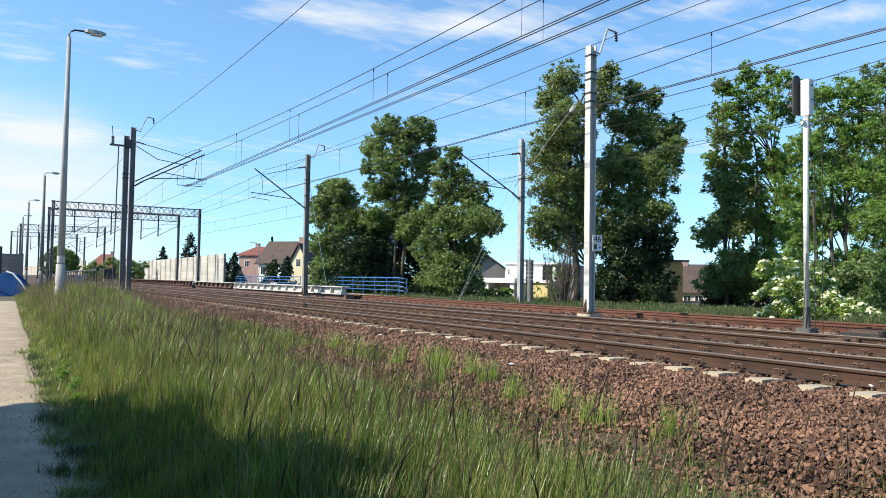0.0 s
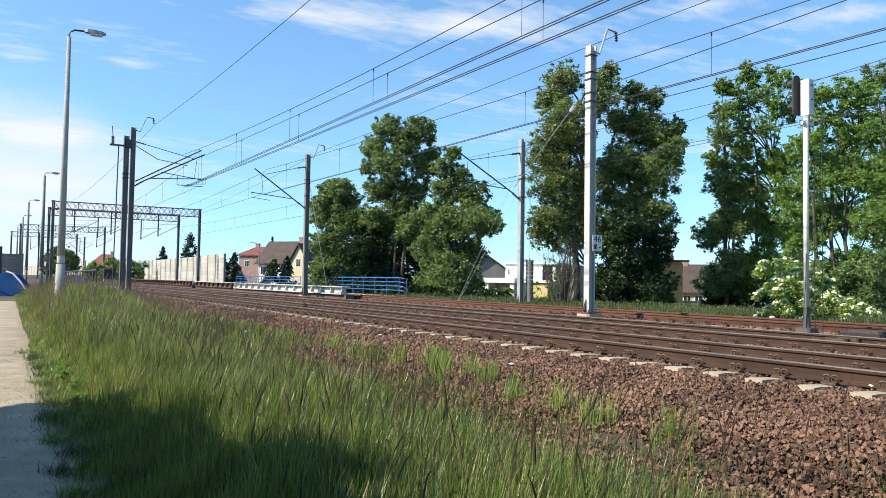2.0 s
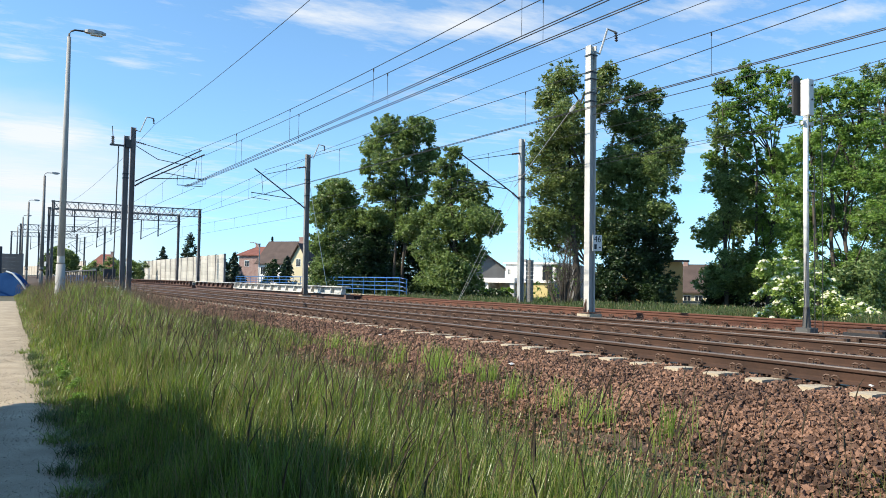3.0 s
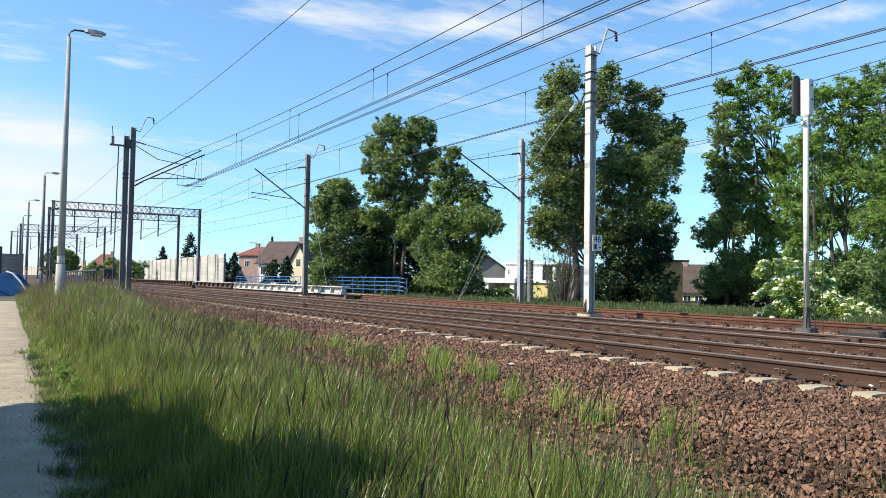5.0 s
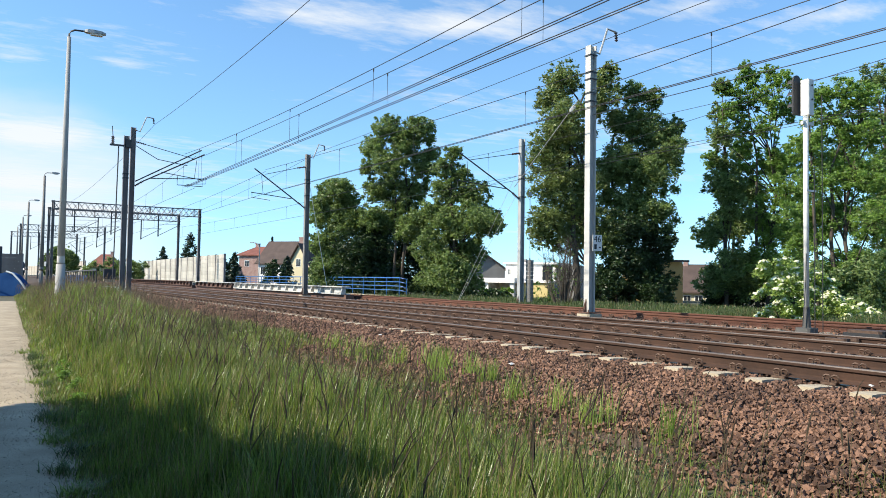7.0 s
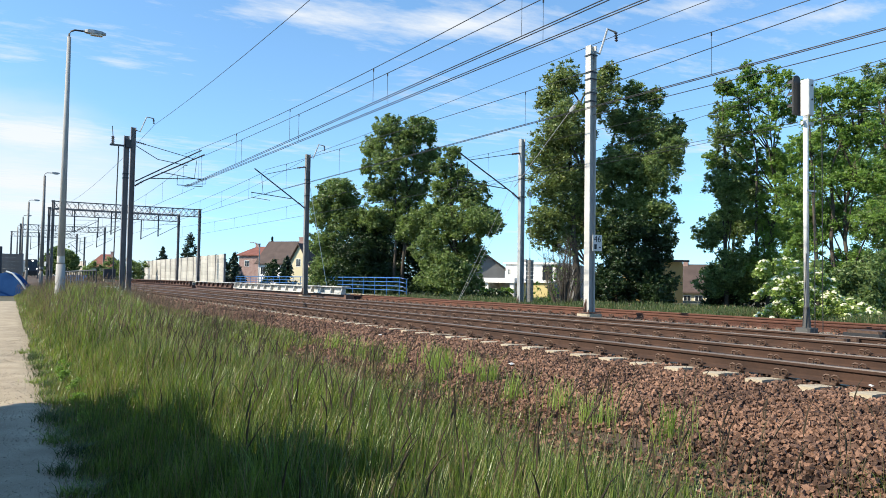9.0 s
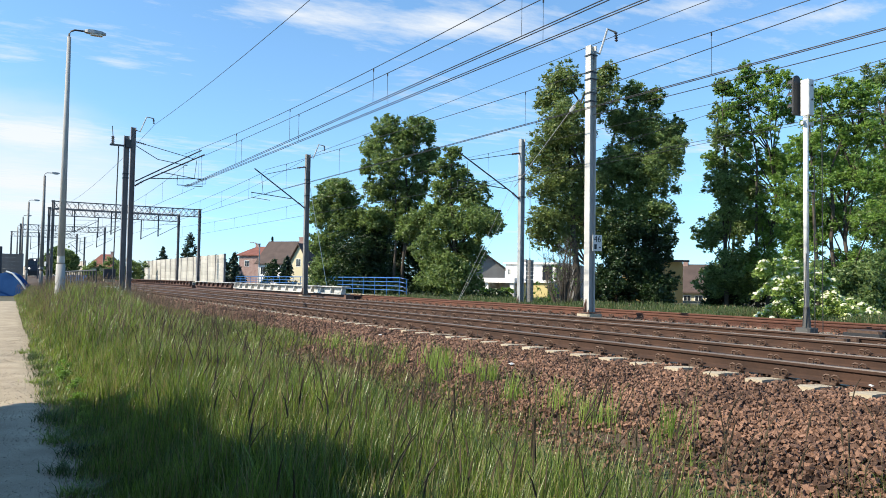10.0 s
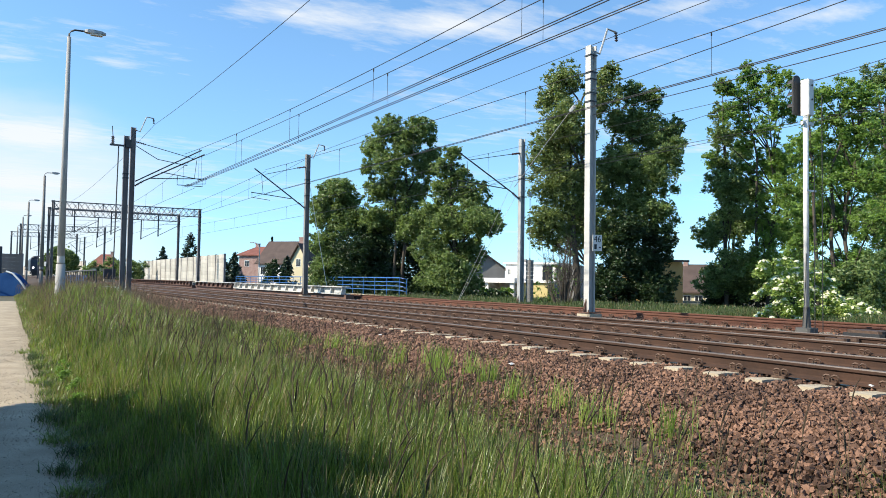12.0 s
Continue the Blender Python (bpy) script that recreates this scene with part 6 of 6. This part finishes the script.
    # rough grass beyond the rusty track, its shade put into a darker colour
    for x0, x1, y0, y1, dens, w in ((19.4, 23.5, 8, 28, 260, 0.010), (19.6, 23.5, 28, 45, 110, 0.013), (23.5, 40, 12, 40, 60, 0.022), (19.5, 21.5, 45, 85, 25, 0.03)):
        xy = scatter(rng, x0, x1, y0, y1, dens)
        hs = (0.10 + 0.30 * rng.random(len(xy))) * np.array([max(0.35, 0.8 + 0.9 * noise.noise((x * 0.5, y * 0.5, 2))) for x, y in xy])
        sel = rng.random(len(xy)) < 0.10
        for q, mat in ((~sel, "grass_shaded"), (sel, "grass_dry")):
            tagged(new("grass_strip", blades("grass_strip", xy[q], hs[q], w, M[mat], rng)), "rough green grass behind the rusty track, shade in its colour" if mat == "grass_shaded" else "dry straw grass behind the rusty track", "grass", kind="stuff")


build_grass()


def build_litter():
    for x, y, z, s in ((5.85, 8.24, 0.50, 0.045), (7.55, 4.45, 0.60, 0.03), (6.3, 13.2, 0.53, 0.04)):
        g = Geo().add([(-s, -s * 0.7, 0), (s, -s * 0.5, 0.006), (s * 0.8, s * 0.7, 0.02), (-s * 0.7, s * 0.6, 0.012), (0, 0, s * 0.6)], [(0, 1, 4), (1, 2, 4), (2, 3, 4), (3, 0, 4), (3, 2, 1, 0)])
        tagged(part("white_scrap", g, M["white_paint"], at=pose(x, y, z + 0.02)), "small crumpled white scrap on the ballast", "litter", "white scraps")


build_litter()


# ================= train =================
def build_train():
    t = thing("locomotive", pose(6.2, 166, RAIL), "dark blue electric locomotive with lit headlights approaching", "locomotive")
    w, L, z0, z1 = 1.48, 16.5, 1.05, 3.75
    ring = [(-w, z0), (w, z0), (w, 3.2), (w - 0.25, 3.65), (w - 0.7, z1), (-w + 0.7, z1), (-w + 0.25, 3.65), (-w, 3.2)]
    n = len(ring)
    g = Geo()
    v = [(x, 0.55 if z > 2.4 else 0.0, z) for x, z in ring] + [(x, L, z) for x, z in ring]
    g.add(v, [tuple(range(n)), tuple(range(2 * n - 1, n - 1, -1))] + [(i, (i + 1) % n, n + (i + 1) % n, n + i) for i in range(n)])
    part("body", g, M["loco"], t)
    part("roof", Geo().box(-0.95, 0.95, 1.2, L - 0.6, z1, z1 + 0.22, 0.1), M["loco_roof"], t)
    for s in (-1, 1):
        part("windscreen", Geo().add([(s * 0.12, 0.3, 2.45), (s * 1.25, 0.3, 2.45), (s * 1.2, 0.42, 3.2), (s * 0.12, 0.42, 3.2), (s * 0.12, 0.6, 2.45), (s * 1.25, 0.6, 2.45), (s * 1.2, 0.6, 3.2), (s * 0.12, 0.6, 3.2)],
                                     [(0, 1, 2, 3), (7, 6, 5, 4), (0, 4, 5, 1), (3, 2, 6, 7), (0, 3, 7, 4), (1, 5, 6, 2)]), M["glass"], t)
        part("headlight", Geo().tube([(s * 0.98, -0.06, 1.72), (s * 0.98, 0.05, 1.72)], 0.16, 12), M["headlight"], t, "lit round headlight")
        part("buffer", Geo().tube([(s * 0.875, 0.0, 1.06), (s * 0.875, -0.45, 1.06)], 0.10, 8).tube([(s * 0.875, -0.45, 1.06), (s * 0.875, -0.53, 1.06)], 0.24, 12), M["black"], t)
    part("top_headlight", Geo().tube([(0, 0.42, 3.62), (0, 0.6, 3.62)], 0.17, 12), M["headlight"], t, "lit upper headlight")
    part("buffer_beam", Geo().box(-1.35, 1.35, -0.04, 0.3, 0.75, 1.28), M["black"], t)
    part("plough", Geo().box(-1.2, 1.2, 0.05, 0.15, 0.2, 0.75), M["black"], t)
    for y in (2.5, 5.3, 11.2, 14.0):
        for s in (-1, 1):
            part("wheel", Geo().tube([(s * 0.69, y, 0.6), (s * 0.82, y, 0.6)], 0.6, 18), M["clip"], t)
    for y in (3.9, 12.6):
        part("bogie", Geo().box(-1.15, 1.15, y - 2.2, y + 2.2, 0.45, 0.95, 0.2), M["black"], t)
    part("pantograph", Geo().tube([(0, 12.6, 3.95), (0, 13.8, 4.6), (0, 12.9, 5.4)], 0.04, 6).tube([(-0.8, 12.9, 5.42), (0.8, 12.9, 5.42)], 0.035, 6), M["dark_steel"], t)
    return t


loco = build_train()


# ================= ballast stones =================
def stone_shapes(k, rng):
    """Angular stones: jittered, flattened twenty-sided lumps of unit size."""
    p = (1 + 5 ** 0.5) / 2
    base = np.array([(-1, p, 0), (1, p, 0), (-1, -p, 0), (1, -p, 0), (0, -1, p), (0, 1, p), (0, -1, -p), (0, 1, -p), (p, 0, -1), (p, 0, 1), (-p, 0, -1), (-p, 0, 1)]) / 1.9
    out = []
    for _ in range(k):
        q = base * (0.72 + 0.5 * rng.random((12, 1))) + rng.normal(size=(12, 3)) * 0.10
        out.append(q * np.array([1.25, 0.95, 0.75]))
    return out


ICO = np.array([(0, 11, 5), (0, 5, 1), (0, 1, 7), (0, 7, 10), (0, 10, 11), (1, 5, 9), (5, 11, 4), (11, 10, 2), (10, 7, 6), (7, 1, 8), (3, 9, 4), (3, 4, 2), (3, 2, 6), (3, 6, 8), (3, 8, 9), (4, 9, 5), (2, 4, 11), (6, 2, 10), (8, 6, 7), (9, 8, 1)])


CUBE = np.array([(0, 2, 1), (1, 2, 3), (4, 5, 6), (5, 7, 6), (0, 1, 4), (1, 5, 4), (2, 6, 3), (3, 6, 7), (0, 4, 2), (2, 4, 6), (1, 3, 5), (3, 7, 5)])


def block_shapes(k, rng):
    """Angular eight-cornered stones for farther off."""
    base = np.array([(x, y, z) for x in (-1, 1) for y in (-1, 1) for z in (-1, 1)]) * 0.62
    return [(base * (0.55 + 0.65 * rng.random((8, 1))) + rng.normal(size=(8, 3)) * 0.14) * np.array([1.2, 0.95, 0.8]) for _ in range(k)]


def turn_matrices(rng, n):
    q = rng.normal(size=(n, 4))
    q /= np.linalg.norm(q, axis=1)[:, None]
    w, x, y, z = q.T
    return np.stack([np.stack([1 - 2 * (y * y + z * z), 2 * (x * y - z * w), 2 * (x * z + y * w)], 1), np.stack([2 * (x * y + z * w), 1 - 2 * (x * x + z * z), 2 * (y * z - x * w)], 1), np.stack([2 * (x * z - y * w), 2 * (y * z + x * w), 1 - 2 * (x * x + y * y)], 1)], 1)


def stone_heap(xyz, size, rng, shapes, faces=None):
    faces = ICO if faces is None else faces
    nv = len(shapes[0])
    n = len(xyz)
    base = np.array(shapes)[rng.integers(0, len(shapes), n)] * (size * (0.5 + 1.0 * rng.random(n) ** 1.4))[:, None, None]
    v = np.einsum("nij,nkj->nki", turn_matrices(rng, n), base) + xyz[:, None, :]
    f = (np.arange(n)[:, None, None] * nv + faces[None]).reshape(-1, 3)
    me = bpy.data.meshes.new("ballast_stones")
    me.vertices.add(n * nv)
    me.vertices.foreach_set("co", v.reshape(-1))
    me.loops.add(len(f) * 3)
    me.loops.foreach_set("vertex_index", f.reshape(-1))
    me.polygons.add(len(f))
    me.polygons.foreach_set("loop_start", np.arange(len(f)) * 3)
    me.update(calc_edges=True)
    me.shade_flat()
    me.materials.append(M["stone"])
    return me


def build_stones():
    rng = np.random.default_rng(9)
    shapes, blocks = stone_shapes(14, rng), block_shapes(14, rng)
    p = scatter(rng, -0.3, 0.75, 4.5, 40, 650)
    p = p[rng.random(len(p)) < np.clip(1.15 - p[:, 1] / 28, 0.05, 1)]
    p = p[np.array([x < path_edge(y) + 0.05 for x, y in p])]
    me = stone_heap(np.c_[p, np.full(len(p), 0.028)], 0.0068, rng, blocks, CUBE)
    me.materials[0] = M["pebble"]
    o = new("pebbles", me)
    o.parent = bpy.data.objects["path"]
    o["kind"] = "stuff"
    bed = bpy.data.objects["ballast_bed"]
    for x0, x1, y0, y1, dens, size in ((3.5, 4.3, 1.5, 12, 650, 0.017), (4.3, 7.5, 1.5, 11, 1750, 0.0205), (4.3, 7.5, 11, 24, 850, 0.024), (4.3, 7.5, 24, 52, 210, 0.040), (7.1, 8.1, 2, 22, 700, 0.025), (8.8, 9.7, 2, 22, 350, 0.025), (7.5, 9.6, 3, 40, 130, 0.028), (9.6, 10.8, 3, 40, 220, 0.028), (10.8, 15.8, 4, 45, 90, 0.032), (15.8, 19.4, 6, 45, 60, 0.036)):
        p = scatter(rng, x0, x1, y0, y1, dens)
        if x0 < 5:
            keep = rng.random(len(p)) < np.clip((p[:, 0] - 4.2 - 0.25 * np.sin(p[:, 1] * 1.7)) / 0.6, 0.10, 1)
            p = p[keep | (p[:, 0] < 4.3) & (rng.random(len(p)) < np.clip((p[:, 0] - 3.3) / 1.0, 0.1, 0.8))]
        # the sleepers stay clear
        k = (p[:, 1] - (14.536 % 0.6 + 1.2)) % 0.6
        clear = np.zeros(len(p), bool)
        for xc in TRACKS:
            clear |= (np.abs(p[:, 0] - xc) < 1.43) & ((k < 0.17) | (k > 0.43))
        p = p[~clear]
        z = np.array([max(bed_height(x), land(x, y)) if x < 5.4 else bed_height(x) for x, y in p]) + np.where(np.abs(p[:, 0] - TRACKS[0]) < 1.55, 0.0, 0.004) + np.where(np.abs(p[:, 0] - TRACKS[0]) < 1.55, 0.042, 0.062) * rng.random(len(p)) ** 1.3
        o = new("ballast_stones", stone_heap(np.c_[p, z], size, rng, blocks, CUBE))
        o.parent = bed
        o["kind"] = "stuff"
    meshes = []
    for s in blocks:
        me = bpy.data.meshes.new("stone")
        me.from_pydata((s * 0.032).tolist(), [], CUBE.tolist())
        me.materials.append(M["stone_single"])
        meshes.append(me)
    for i in range(300):
        x, y = 4.8 + 1.5 * rng.random(), 2.6 + 3.4 * rng.random()
        o = new("stone", meshes[i % len(meshes)])
        o.parent = bed
        o.matrix_basis = pose(x, y, bed_height(x) + 0.04, *(rng.random(3) * 360))


M["stone_single"] = material("red-brown granite lump", (0.050, 0.0265, 0.0170), (0.268, 0.150, 0.098), 0.9, scale=1.1, fine=40, bump=0.3, obrand=0.4)
build_stones()


def motions():
    walk(clouds, [(0.0, pose(0, 0, 300)), (12.0, pose(-20, 12, 300))])
    rows = []
    for i in range(25):
        t = i * 0.5
        y = 166 + 11.7 * (12 - t)
        turn = math.degrees(math.atan2(bend(y) - bend(y + 14), 14))
        rows.append((t, pose(TRACKS[0] + bend(y), y, RAIL + rise(y), 0, 0, turn)))
    walk(loco, rows)
    # crowns stir a little
    for ob in [o for o in scene.objects if o.name.split(".")[0] in ("crown", "foliage")]:
        rng = random.Random(ob.name)
        p1, p2 = rng.random() * 6.28, rng.random() * 6.28
        walk(ob, [(i * 0.5, pose(0, 0, 0, 0.16 * math.sin(1.3 * i * 0.5 + p1), 0.22 * math.sin(1.7 * i * 0.5 + p2), 0)) for i in range(25)])
    # the wind runs over the verge from the path towards the line
    for ob, (x, y) in SWAYING:
        rng = random.Random(int(x * 100) * 7 + int(y * 100))
        p1, p2, amp = rng.random() * 6.28, rng.random() * 6.28, 1.0 + 0.8 * rng.random()
        rows = []
        for i in range(31):
            t = i * 0.4
            a = amp * (math.sin(2.1 * t - 0.8 * x + 0.4 * y + 0.5 * p1) + 0.5 * math.sin(4.3 * t + p2))
            b = 0.6 * amp * math.sin(2.9 * t + p1)
            rows.append((t, pose(x, y, 0, b, a, 0)))
        walk(ob, rows)


motions()
